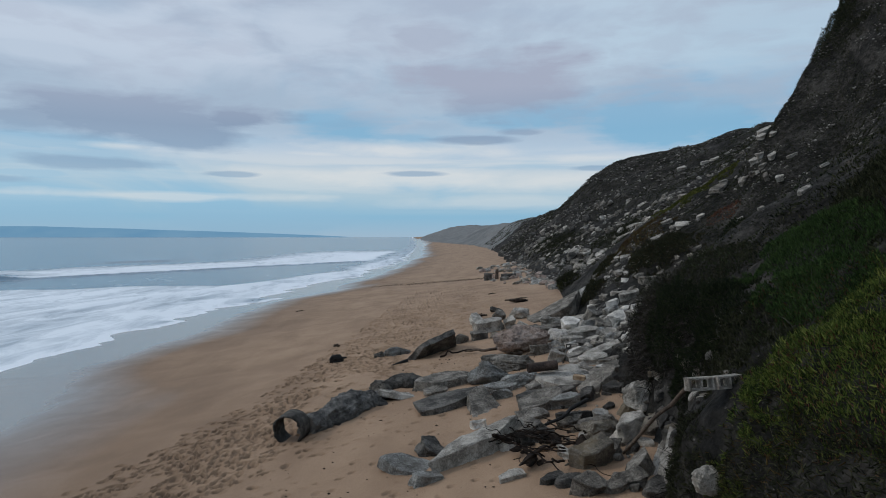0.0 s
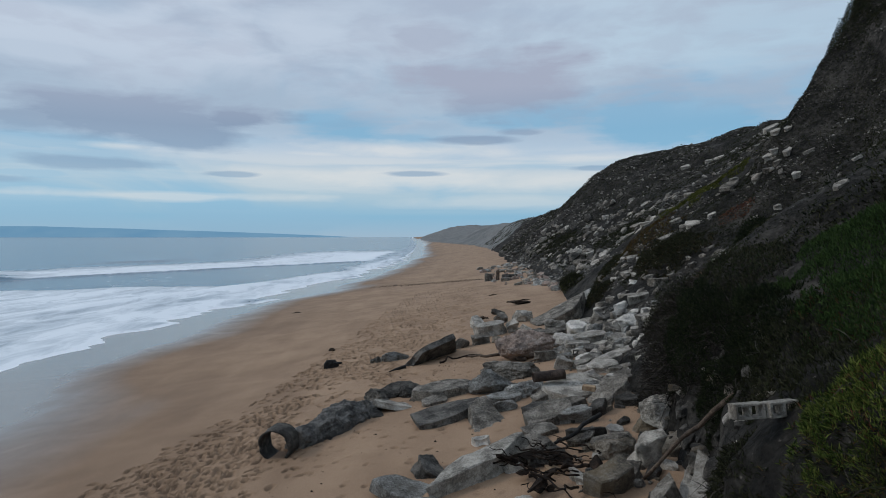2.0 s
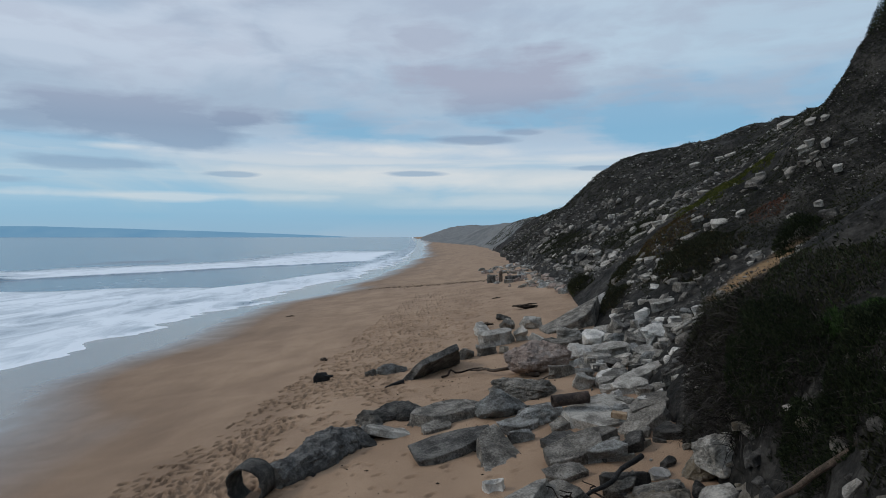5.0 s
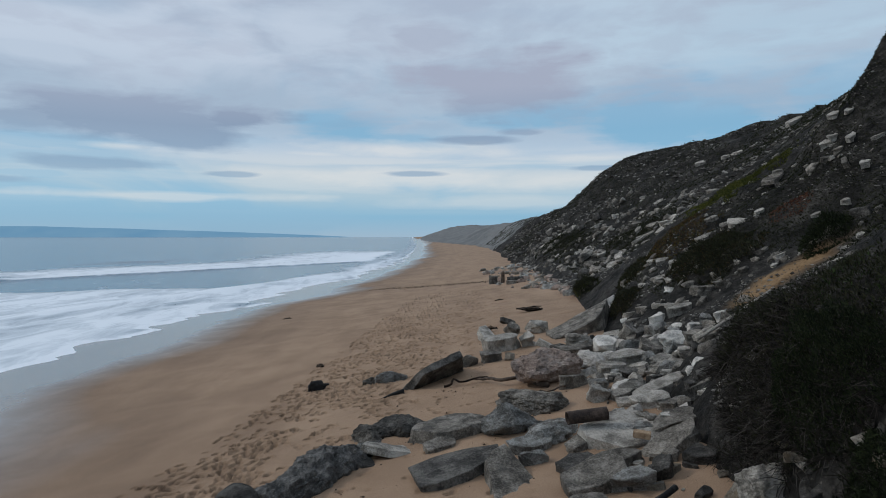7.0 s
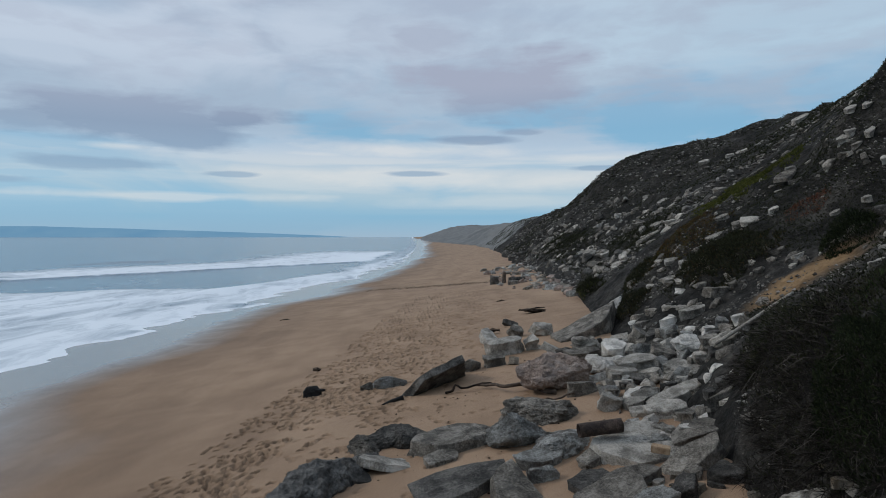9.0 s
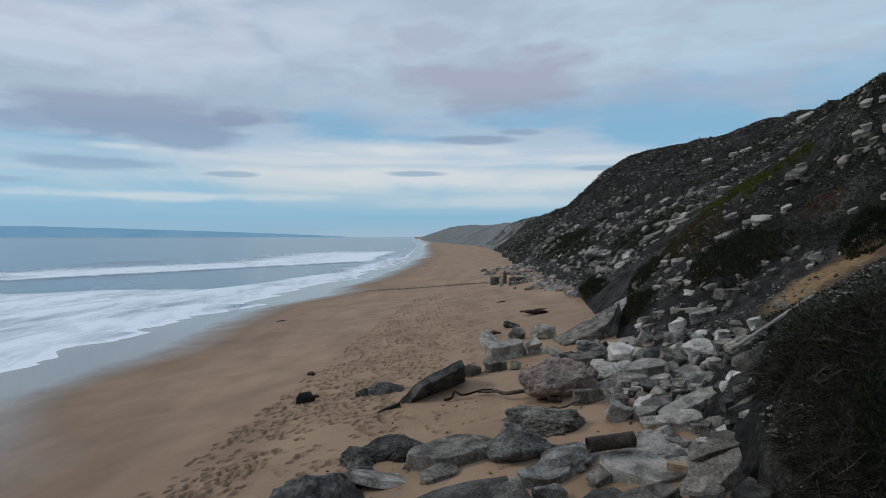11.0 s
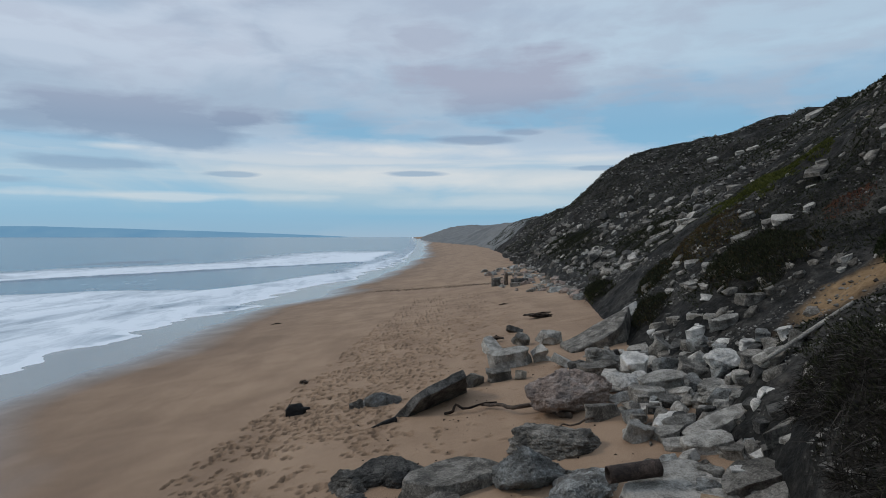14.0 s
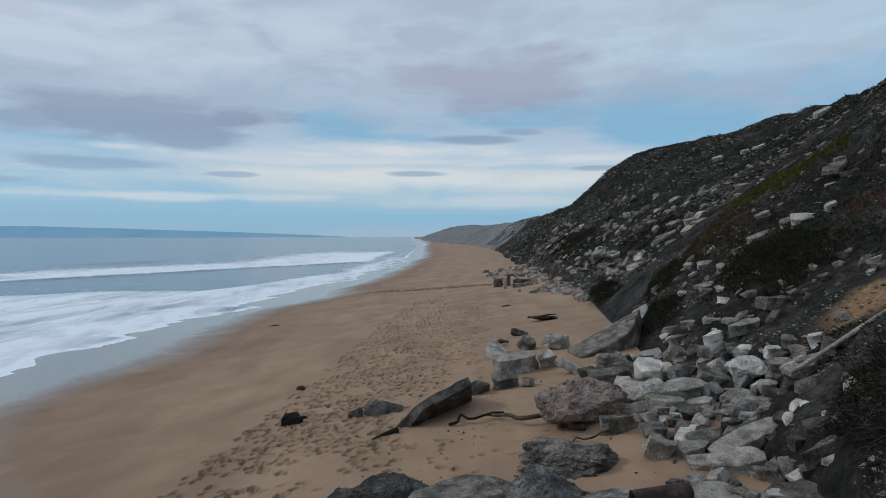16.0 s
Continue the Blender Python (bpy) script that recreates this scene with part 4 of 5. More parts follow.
# slabs lying on the bluff
slab(14.45, 34.87, 6.43, 1.09, 0.55, 0.33, -30, 18, 24, mat=PALE, label="pale concrete slab lying on the bluff face")
slab(15.26, 34.48, 7.02, 0.75, 0.38, 0.23, 7, 18, 24, mat=PALE, label="pale concrete slab lying on the bluff face")
slab(15.18, 39.06, 6.94, 0.75, 0.38, 0.23, -16, 18, 24, mat=PALE, label="pale concrete slab lying on the bluff face")
slab(14.25, 35.64, 6.26, 0.84, 0.50, 0.27, 21, 18, 24, label="pale concrete slab lying on the bluff face")
slab(13.89, 36.79, 5.96, 1.05, 0.52, 0.31, -2, 18, 24, mat=PALE, label="pale concrete slab lying on the bluff face")
slab(18.36, 38.98, 9.22, 1.4, 0.8, 0.16, 35, 14, 24, mat=CONCRETE, label="pale concrete slab lying on the bluff face")
slab(41.69, 76.38, 18.71, 2.42, 1.21, 0.61, 12, 18, 24, mat=PALE, label="pale concrete slab lying on the bluff face")
slab(11.75, 30.94, 4.28, 0.42, 0.38, 0.37, -11, 18, 24, label="pale concrete slab lying on the bluff face")
slab(12.23, 36.76, 4.62, 0.52, 0.47, 0.42, 26, 18, 24, mat=PALE, label="pale concrete slab lying on the bluff face")
slab(14.99, 55.97, 3.77, 1.37, 0.82, 0.33, 3, 18, 24, mat=PALE, label="pale concrete slab lying on the bluff face")
slab(12.55, 38.97, 4.71, 0.81, 0.49, 0.26, -20, 18, 24, mat=PALE, label="pale concrete slab lying on the bluff face")
slab(13.71, 31.19, 5.63, 0.47, 0.24, 0.14, 17, 18, 24, label="pale concrete slab lying on the bluff face")
slab(15.63, 30.90, 7.04, 0.47, 0.24, 0.14, -6, 18, 24, mat=PALE, label="pale concrete slab lying on the bluff face")
slab(16.34, 30.25, 7.53, 0.39, 0.31, 0.22, -29, 18, 24, mat=PALE, label="pale concrete slab lying on the bluff face")
slab(17.78, 31.18, 9.10, 0.58, 0.35, 0.28, 8, 18, 24, mat=PALE, label="pale concrete slab lying on the bluff face")
slab(17.66, 33.37, 9.39, 0.52, 0.37, 0.25, -15, 18, 24, label="pale concrete slab lying on the bluff face")
slab(18.34, 32.74, 10.25, 0.66, 0.33, 0.27, 22, 18, 24, mat=PALE, label="pale concrete slab lying on the bluff face")
slab(13.51, 25.31, 6.22, 0.33, 0.20, 0.11, -1, 18, 24, mat=PALE, label="pale concrete slab lying on the bluff face")
slab(9.39, 19.88, 5.89, 0.36, 0.18, 0.11, -24, 18, 24, mat=PALE, label="pale concrete slab lying on the bluff face")
slab(8.38, 18.24, 5.62, 0.32, 0.16, 0.10, 13, 18, 24, label="pale concrete slab lying on the bluff face")
slab(8.31, 18.66, 5.44, 0.37, 0.13, 0.11, -10, 18, 24, mat=PALE, label="pale concrete slab lying on the bluff face")
slab(18.04, 34.10, 9.92, 0.59, 0.53, 0.38, 27, 18, 24, mat=PALE, label="pale concrete slab lying on the bluff face")
slab(18.26, 33.92, 10.31, 0.64, 0.51, 0.36, 4, 18, 24, mat=PALE, label="pale concrete slab lying on the bluff face")
slab(17.98, 33.07, 9.85, 0.52, 0.41, 0.33, -19, 18, 24, label="pale concrete slab lying on the bluff face")
slab(18.63, 34.47, 10.89, 0.49, 0.39, 0.24, 18, 18, 24, mat=PALE, label="pale concrete slab lying on the bluff face")
slab(19.00, 33.96, 11.49, 0.53, 0.32, 0.17, -5, 18, 24, mat=PALE, label="pale concrete slab lying on the bluff face")
slab(37.13, 90.17, 15.38, 1.64, 0.82, 0.49, -28, 18, 24, mat=PALE, label="pale concrete slab lying on the bluff face")
slab(31.10, 80.85, 11.48, 1.15, 0.69, 0.28, 9, 18, 24, label="pale concrete slab lying on the bluff face")
slab(39.12, 87.24, 16.44, 1.26, 0.75, 0.40, -14, 18, 24, mat=PALE, label="pale concrete slab lying on the bluff face")
slab(38.57, 83.95, 16.30, 1.20, 0.72, 0.38, 23, 18, 24, mat=PALE, label="pale concrete slab lying on the bluff face")
slab(38.52, 82.48, 16.38, 1.03, 0.62, 0.33, 0, 18, 24, mat=PALE, label="pale concrete slab lying on the bluff face")
slab(24.83, 79.56, 7.46, 1.70, 0.68, 0.51, -23, 18, 24, label="pale concrete slab lying on the bluff face")
slab(30.00, 86.28, 10.44, 2.01, 0.80, 0.40, 14, 18, 24, mat=PALE, label="pale concrete slab lying on the bluff face")
slab(18.89, 39.34, 9.61, 0.63, 0.38, 0.25, -9, 18, 24, mat=PALE, label="pale concrete slab lying on the bluff face")
slab(18.67, 41.75, 9.08, 0.46, 0.32, 0.18, 28, 18, 24, mat=PALE, label="pale concrete slab lying on the bluff face")
slab(11.86, 42.55, 3.52, 0.90, 0.63, 0.29, 5, 18, 24, label="pale concrete slab lying on the bluff face")
slab(11.27, 36.02, 3.87, 0.85, 0.42, 0.25, -18, 18, 24, mat=PALE, label="pale concrete slab lying on the bluff face")
slab(19.51, 74.77, 4.20, 1.58, 0.95, 0.38, 19, 18, 24, mat=PALE, label="pale concrete slab lying on the bluff face")
slab(18.77, 78.99, 3.76, 1.68, 1.01, 0.54, -4, 18, 24, mat=PALE, label="pale concrete slab lying on the bluff face")
slab(17.04, 70.17, 3.19, 1.85, 0.92, 0.55, -27, 18, 24, label="pale concrete slab lying on the bluff face")
slab(12.93, 29.08, 5.11, 0.34, 0.20, 0.11, 10, 18, 24, mat=PALE, label="pale concrete slab lying on the bluff face")


# ---- single things on the beach ----
def tube(bm, pts, radii, sides=8, seed=0, rough=0.0, cap=True):
    """A tube along points, with a radius at each of them, added to bm."""
    rings, prev = [], None
    for i, p in enumerate(pts):
        p = Vector(p)
        along = (Vector(pts[min(i + 1, len(pts) - 1)]) - Vector(pts[max(i - 1, 0)])).normalized()
        side = along.cross(Vector((0, 0, 1)) if abs(along.z) < 0.9 else Vector((1, 0, 0))).normalized()
        up = side.cross(along)
        ring = []
        for k in range(sides):
            a = 2 * math.pi * k / sides
            d = side * math.cos(a) + up * math.sin(a)
            r = radii[i]
            if rough:
                q = (p + d * r) * (1.6 / max(r, 0.05)) * 0.5 + Vector((seed, seed * 2, 0))
                r *= 1 + rough * (noise.noise(q) + 0.6 * noise.noise(q * 2.7) + 0.3 * noise.noise(q * 6))
            ring.append(bm.verts.new(p + d * r))
        if prev:
            for k in range(sides):
                bm.faces.new((prev[k], prev[(k + 1) % sides], ring[(k + 1) % sides], ring[k]))
        rings.append(ring)
        prev = ring
    if cap:
        bm.faces.new(rings[0][::-1])
        bm.faces.new(rings[-1])
    return rings


def bent(a, b, n, sag, seed):
    """Points from a to b on a wandering line."""
    a, b = Vector(a), Vector(b)
    out = []
    for i in range(n):
        k = i / (n - 1)
        w = math.sin(math.pi * k)
        q = Vector((seed + 3.1 * k, seed * 1.7, 0))
        out.append(a.lerp(b, k) + sag * w * Vector((noise.noise(q), noise.noise(q + Vector((9, 0, 0))), 0.6 * abs(noise.noise(q + Vector((0, 9, 0)))))))
    return out


def hollow(r_out, r_in, length, sides=28, rough=0.0, seed=0):
    """A pipe along x, open at both ends, with a wall."""
    bm = bmesh.new()
    n = 7
    rings = []
    for radius in (r_out, r_in):
        rows = []
        for i in range(n):
            row = []
            for k in range(sides):
                a = 2 * math.pi * k / sides
                q = Vector((i * 0.5, math.cos(a) * 1.5, math.sin(a) * 1.5)) + Vector((seed, 0, 0))
                r = radius * (1 + rough * noise.noise(q))
                x = length * (i / (n - 1) - 0.5) + (rough * 1.2 * noise.noise(q * 2) if i in (0, n - 1) else 0)
                row.append(bm.verts.new((x, r * math.cos(a), r * math.sin(a))))
            rows.append(row)
        rings.append(rows)
    for side, rows in enumerate(rings):
        for i in range(n - 1):
            for k in range(sides):
                f = (rows[i][k], rows[i + 1][k], rows[i + 1][(k + 1) % sides], rows[i][(k + 1) % sides])
                bm.faces.new(f if side == 1 else f[::-1])
    for i in (0, n - 1):
        for k in range(sides):
            j = (k + 1) % sides
            bm.faces.new((rings[0][i][k], rings[0][i][j], rings[1][i][j], rings[1][i][k]))
    bmesh.ops.recalc_face_normals(bm, faces=list(bm.faces))
    for f in bm.faces:
        f.smooth = True
    return bm


def old_drain():
    """A round drain pipe whose broken concrete casing trails off over the sand."""
    base = tagged(new("drain_pipe"), "broken concrete drain pipe with crusted casing on the sand", "drain pipe")
    base.location = (-4.1, 20.2, -0.35)
    bm = hollow(0.50, 0.44, 0.62, 30, 0.06, 2)
    bm.transform(pose(-0.1, -0.05, 0.46, 0, -4, 76))
    part("pipe_mouth", bm, DARKROCK, base, "grey open pipe end")
    bm = bmesh.new()
    line = bent((0.30, 0.30, 0.34), (2.75, 4.3, 0.34), 60, 0.30, 4.0)
    tube(bm, line, [0.40 + 0.26 * math.sin(math.pi * min(1, i / 48) ** 1.5) - 0.14 * max(0, i - 48) / 11 for i in range(60)], 60, 3, 0.20)
    roughen(bm, 0.075, 0.22, 11)
    roughen(bm, 0.035, 0.08, 14)
    for v in bm.verts:
        v.co.z = 0.36 + (v.co.z - 0.36) * (0.88 if v.co.z > 0.36 else 0.95)
    part("casing", bm, mottled("crusted_casing", (0.06, 0.058, 0.054), (0.14, 0.135, 0.126), (0.27, 0.26, 0.24), 3.0, 0.9, 0.06, (0.04, 0.04, 0.04), 0.1), base, "rough dark grey crusted concrete")


def leaning_slab():
    bm = slab_mesh(4.7, 2.4, 0.36, 77, 5, 0.03, 14)
    ob = part("leaning_slab", bm, DIMCON)
    ob.matrix_world = pose(0.6, 32.1, 0.42, 0, 0, 36) @ pose(0, 0, 0, 0, -15, 0) @ pose(0, 0, 0, -48, 0, 0)
    tagged(ob, "large grey concrete slab tilted up out of the sand", "concrete slab", kind="thing")


def cinder_block(x, y, z, yaw=0, pitch=0, roll=0, mat=None, label="grey two-celled cinder block among the rubble"):
    """A hollow block on its side: two face shells and three webs round two open cells."""
    bm = bmesh.new()

    def box(cx, cz, wx, wz):
        got = bmesh.ops.create_cube(bm, size=1, matrix=Matrix.Translation((cx, 0, cz)) @ Matrix.Diagonal((wx, 0.19, wz, 1)))
        bmesh.ops.bevel(bm, geom=list({e for v in got["verts"] for e in v.link_edges}), offset=0.004, segments=1, affect="EDGES")
    for cz in (-0.081, 0.081):
        box(0, cz, 0.39, 0.028)
    for cx in (-0.178, 0.0, 0.178):
        box(cx, 0, 0.030, 0.136)
    roughen(bm, 0.004, 0.05, 3)
    ob = part("cinder_block", bm, mat or CONCRETE)
    ob.matrix_world = pose(x, y, z, pitch, roll, yaw)
    return tagged(ob, label, "cinder block", "cinder blocks")


def rusty_pipe():
    bm = hollow(0.165, 0.145, 1.05, 22, 0.02, 5)
    ob = part("rusty_pipe", bm, RUST)
    ob.matrix_world = pose(4.15, 22.0, 1.62, 0, -5, 6)
    tagged(ob, "rusted iron pipe end lying on a boulder", "pipe")


def brick():
    bm = bmesh.new()
    bmesh.ops.create_cube(bm, size=1, matrix=Matrix.Diagonal((0.40, 0.22, 0.15, 1)))
    bmesh.ops.bevel(bm, geom=list(bm.edges), offset=0.015, segments=2, affect="EDGES")
    bmesh.ops.subdivide_edges(bm, edges=list(bm.edges), cuts=1)
    roughen(bm, 0.008, 0.09, 6)
    ob = part("clay_brick", bm, BRICKRED)
    ob.matrix_world = pose(5.2, 20.95, 1.46, 4, 3, -24)
    tagged(ob, "worn tan clay brick on a flat slab", "brick")


def stick(name, label, category, a, b, r0, r1, mat, sag=0.2, n=14, seed=1.0, rough=0.12):
    bm = bmesh.new()
    tube(bm, bent(a, b, n, sag, seed), [r0 + (r1 - r0) * i / (n - 1) for i in range(n)], 9, seed, rough)
    for f in bm.faces:
        f.smooth = True
    return tagged(part(name, bm, mat), label, category)


def charred_stump():
    bm = boulder_mesh(0.72, 0.55, 0.62, 301, 9, 0.12, 4)
    base = tagged(new("charred_stump"), "black charred stump with a short stub on the sand", "stump")
    base.location = (-4.6, 33.4, -0.32)
    part("stump_body", bm, CHARRED, base)
    bm = bmesh.new()
    tube(bm, [(0.2, 0, 0.05), (0.38, 0.03, 0.1), (0.52, 0.06, 0.1)], [0.1, 0.07, 0.04], 8, 2, 0.2)
    part("stub", bm, CHARRED, base)


def kelp_tangle():
    base = tagged(new("kelp_tangle"), "tangle of black kelp stalks and wire draped over rubble", "kelp")
    base.location = (2.7, 15.2, 0.95)
    r = random.Random(12)
    for i in range(40):
        a = (r.uniform(-0.9, 1.3), r.uniform(-1.5, 1.0), r.uniform(0.0, 0.40))
        ang = r.choice((r.gauss(-0.5, 0.35), r.gauss(2.3, 0.5), r.uniform(0, 6.3)))
        ln = r.uniform(0.5, 1.7)
        b = (a[0] + ln * math.cos(ang), a[1] + ln * math.sin(ang) * 0.8, r.uniform(0.0, 0.4))
        bm = bmesh.new()
        w = r.choice((0.012, 0.022, 0.03, 0.045))
        tube(bm, bent(a, b, 16, 0.35, r.uniform(0, 40)), [w * (1 - 0.04 * k) for k in range(16)], 6, i, 0.3)
        part("stalk", bm, KELP, base)
    for i in range(16):
        bm = boulder_mesh(r.uniform(0.3, 1.0), r.uniform(0.2, 0.4), r.uniform(0.08, 0.16), 400 + i, 5, 0.2, 3)
        bm.transform(pose(r.uniform(-0.7, 1.6), r.uniform(-1.2, 1.0), r.uniform(0.0, 0.25), r.uniform(-25, 25), r.uniform(-25, 25), r.uniform(0, 90)))
        part("frond", bm, KELP, base)


def drift_heap(x, y, z, size, seed, label):
    base = tagged(new("drift_heap"), label, "drift heap", "drift heaps")
    base.location = (x, y, z)
    r = random.Random(seed)
    part("mat_of_weed", boulder_mesh(size, size * 0.7, size * 0.28, seed, 5, 0.25, 4), KELP, base)
    for i in range(9):
        a = r.uniform(-0.5, 0.5)
        bm = bmesh.new()
        ln = size * r.uniform(0.5, 0.95)
        c, s = math.cos(a), math.sin(a)
        tube(bm, bent((-ln * c, -ln * s, size * 0.05), (ln * c, ln * s, size * r.uniform(0.0, 0.2)), 8, 0.3, i * 3.3), [0.02 + size * 0.012] * 8, 6, i, 0.2)
        part("branch", bm, DRIFTWOOD if i % 2 else KELP, base)


old_drain()
leaning_slab()
cinder_block(4.10, 9.26, 4.00, 3, -8, -3, PALE, "pale cinder block perched on the scarp beside ice plant")
cinder_block(4.50, 9.21, 4.04, 6, -8, -4, PALE, "pale cinder block perched on the scarp beside ice plant")
cinder_block(5.75, 26.4, 1.36, 14, 0, 4)
cinder_block(6.22, 26.55, 1.52, -6, 0, 2)
cinder_block(6.0, 26.9, 1.74, 20, 8, 5)
cinder_block(5.72, 29.9, 1.35, -10, 0, 0)
rusty_pipe()
brick()
charred_stump()
kelp_tangle()
drift_heap(7.4, 50.2, 1.02, 1.25, 501, "dark heap of drift sticks and weed on the sand")
drift_heap(-12.9, 66.5, -1.72, 0.55, 502, "small black clump of weed on damp sand")
drift_heap(3.9, 43.2, 0.72, 0.5, 503, "small black clump of weed on the sand")
drift_heap(6.6, 61.0, 0.55, 0.5, 504, "scrap of weed on the sand")
drift_heap(-5.4, 39.2, -0.62, 0.22, 505, "scrap of weed on the sand")
stick("driftwood_pole", "long brown driftwood pole leaning on the scarp", "pole", (4.45, 13.9, 1.35), (5.95, 12.0, 4.05), 0.035, 0.055, DRIFTWOOD, 0.25, 16, 2.0)
stick("plank_beam", "pale straight timber beam lying up the bluff foot", "beam", (8.55, 25.6, 2.95), (10.75, 25.35, 4.5), 0.055, 0.06, PALE, 0.03, 8, 3.0, 0.05)
stick("drift_branch", "curved brown driftwood branch on the sand", "branch", (2.0, 30.6, 0.62), (4.35, 28.0, 0.98), 0.05, 0.085, DRIFTWOOD, 0.7, 16, 5.0)
stick("drift_branch", "thin dark driftwood branch on the sand", "branch", (0.8, 30.5, 0.36), (2.5, 30.5, 0.72), 0.05, 0.03, KELP, 0.5, 12, 8.0)
stick("drift_branch", "short dark driftwood piece beside a tilted slab", "branch", (-1.55, 30.2, 0.0), (-0.8, 30.75, 0.12), 0.03, 0.10, CHARRED, 0.05, 6, 9.0)
stick("drift_branch", "thin dry branch lying by the rubble", "branch", (3.3, 26.6, 0.85), (4.9, 27.4, 1.1), 0.02, 0.03, DRIFTWOOD, 0.4, 10, 11.0)
stick("drift_branch", "dark branch fallen across the rubble", "branch", (2.9, 16.2, 1.1), (4.5, 17.2, 1.7), 0.035, 0.06, CHARRED, 0.2, 14, 13.0)
stick("fence_post", "weathered post standing by far rubble", "post", (9.25, 80.0, 0.4), (9.3, 80.0, 2.0), 0.24, 0.20, DRIFTWOOD, 0.02, 6, 14.0)
stick("old_barrel", "dark old barrel standing by far rubble", "barrel", (8.15, 80.2, 0.3), (8.15, 80.2, 1.45), 0.52, 0.50, DARKROCK, 0.02, 8, 15.0, 0.05)
stick("drift_log", "dark heavy log lying by far rubble", "log", (9.9, 80.4, 0.95), (12.0, 80.6, 1.1), 0.42, 0.36, DARKROCK, 0.1, 9, 16.0)


# ---- stones on the bluff and far rubble ----
def strewn(name, points, label, category, group, mats, seed, size, slope, kinds=10, singles=300, rest=""):
    """Loose stones on a few shared shapes in several tones: the nearest one object each, the rest joined."""
    r = random.Random(seed)
    shapes = []
    for i in range(kinds):
        bm = slab_mesh(1.0, r.uniform(0.4, 0.85), r.uniform(0.16, 0.42), seed + i, r.choice((4, 5, 5, 6)), 0.025, 3) if i % 3 else boulder_mesh(1.0, r.uniform(0.6, 0.9), r.uniform(0.5, 0.8), seed + i, 8, 0.1, 3)
        me = bpy.data.meshes.new(name)
        bm.to_mesh(me)
        bm.free()
        me.materials.append(mats[i % len(mats)])
        shapes.append(me)
    points = points[np.argsort(points[:, 1])]
    verts, faces, tones = [], [], []
    for k, (x, y, z) in enumerate(points):
        shape = r.choice(shapes)
        s = size[0] + (size[1] - size[0]) * r.random() ** 2.2
        turn = Euler((radians(r.uniform(-12, 22)), radians(-slope + r.uniform(-14, 14)), radians(r.uniform(0, 360))))
        m = Matrix.LocRotScale((x, y, z + 0.08 * s), Euler((0, radians(-slope), 0)).to_quaternion() @ turn.to_quaternion().slerp(Euler((0, 0, turn.z)).to_quaternion(), 0.6), (s, s, s))
        if k < singles:
            ob = new(name, shape)
            ob.matrix_world = m
            tagged(ob, label, category, group)
        else:
            n = len(verts)
            verts += [m @ v.co for v in shape.vertices]
            faces += [[n + i for i in p.vertices] for p in shape.polygons]
            tones += [shapes.index(shape) % len(mats)] * len(shape.polygons)
    if verts:
        me = bpy.data.meshes.new(rest)
        me.from_pydata(verts, [], faces)
        for m in mats:
            me.materials.append(m)
        me.polygons.foreach_set("material_index", tones)
        tagged(new(rest, me), label.replace("stone", "stones").replace("slab", "slabs"), "scree", kind="stuff")


def pick(n, y0, y1, a0, a1, cluster, seed, bias=1.0, patch=4.0):
    """n places on the bluff's face, gathered in clusters by noise."""
    g = np.random.default_rng(seed)
    y = y0 + (y1 - y0) * g.random(n * 14) ** bias
    a = g.uniform(a0, a1, n * 14)
    x, y, z, _, _, want = bluff_points(y, a)
    keep = vnoise(y / patch + 0.25 * want, want / (patch * 0.6), seed) + 0.4 * vnoise(y / 1.1, want / 1.1, seed + 1) > cluster
    return np.stack([x, y, z], -1)[keep][:n]


STONES = [CONCRETE, CONCRETE, PALE, CONCRETE, DIMCON]
strewn("bluff_stone", pick(680, 20, 70, 0.12, 0.98, 0.30, 3, 1.2, 7.0), "pale broken stone lying on the bluff face", "stone", "stones on the bluff", STONES, 600, (0.10, 0.70), 34, singles=260, rest="bluff_scree")
strewn("bluff_stone", pick(40, 8, 21, 0.22, 0.8, 0.0, 5), "pale stone among plants on the bluff", "stone", "stones on the bluff", STONES, 640, (0.14, 0.42), 30)
strewn("far_rubble_piece", pick(480, 54, 125, 0.0, 0.50, 0.0, 7, 1.0, 7.0), "grey slab in the far rubble slope", "rubble piece", "far rubble", [CONCRETE, PALE, CONCRETE, DIMCON], 700, (0.35, 1.7), 32, singles=280, rest="far_scree")
strewn("scarp_stone", pick(80, 10.6, 17.5, 0.0, 0.16, -0.3, 9), "stone lodged in the foot of the scarp", "stone", "small rubble", [CONCRETE, DARKROCK, PALE, TANROCK, DARKROCK], 820, (0.15, 0.6), 40)
g = np.random.default_rng(17)
fy_ = g.uniform(57, 112, 260)
fx_ = np.interp(fy_, SY, SX[:, 0]) - 6.5 * g.random(260) ** 1.6 * np.clip((fy_ - 60) / 15, 0.1, 1)
strewn("toe_rubble_piece", np.stack([fx_, fy_, sand_z(fx_, fy_)], -1), "grey slab lying at the far foot of the bluff", "rubble piece", "slabs at the far foot", [CONCRETE, BLUISH, CONCRETE, PALE, PINK], 740, (0.4, 1.5), 6)
fy_ = g.uniform(21, 36, 300)
fx_ = np.interp(fy_, SY, SX[:, 0]) + g.uniform(-2.0, 2.2, 300)
strewn("heap_stone", np.array([(x, y, land_z(x, y)) for x, y in zip(fx_, fy_)]), "small broken stone between larger rubble", "stone", "small rubble", [CONCRETE, PALE, PALE, BLUISH, CONCRETE, WHITE, DIMCON], 780, (0.22, 1.1), 14, 14)
fy_ = g.uniform(11.5, 20, 90)
fx_ = np.interp(fy_, SY, SX[:, 0]) + g.uniform(-2.0, 0.4, 90)
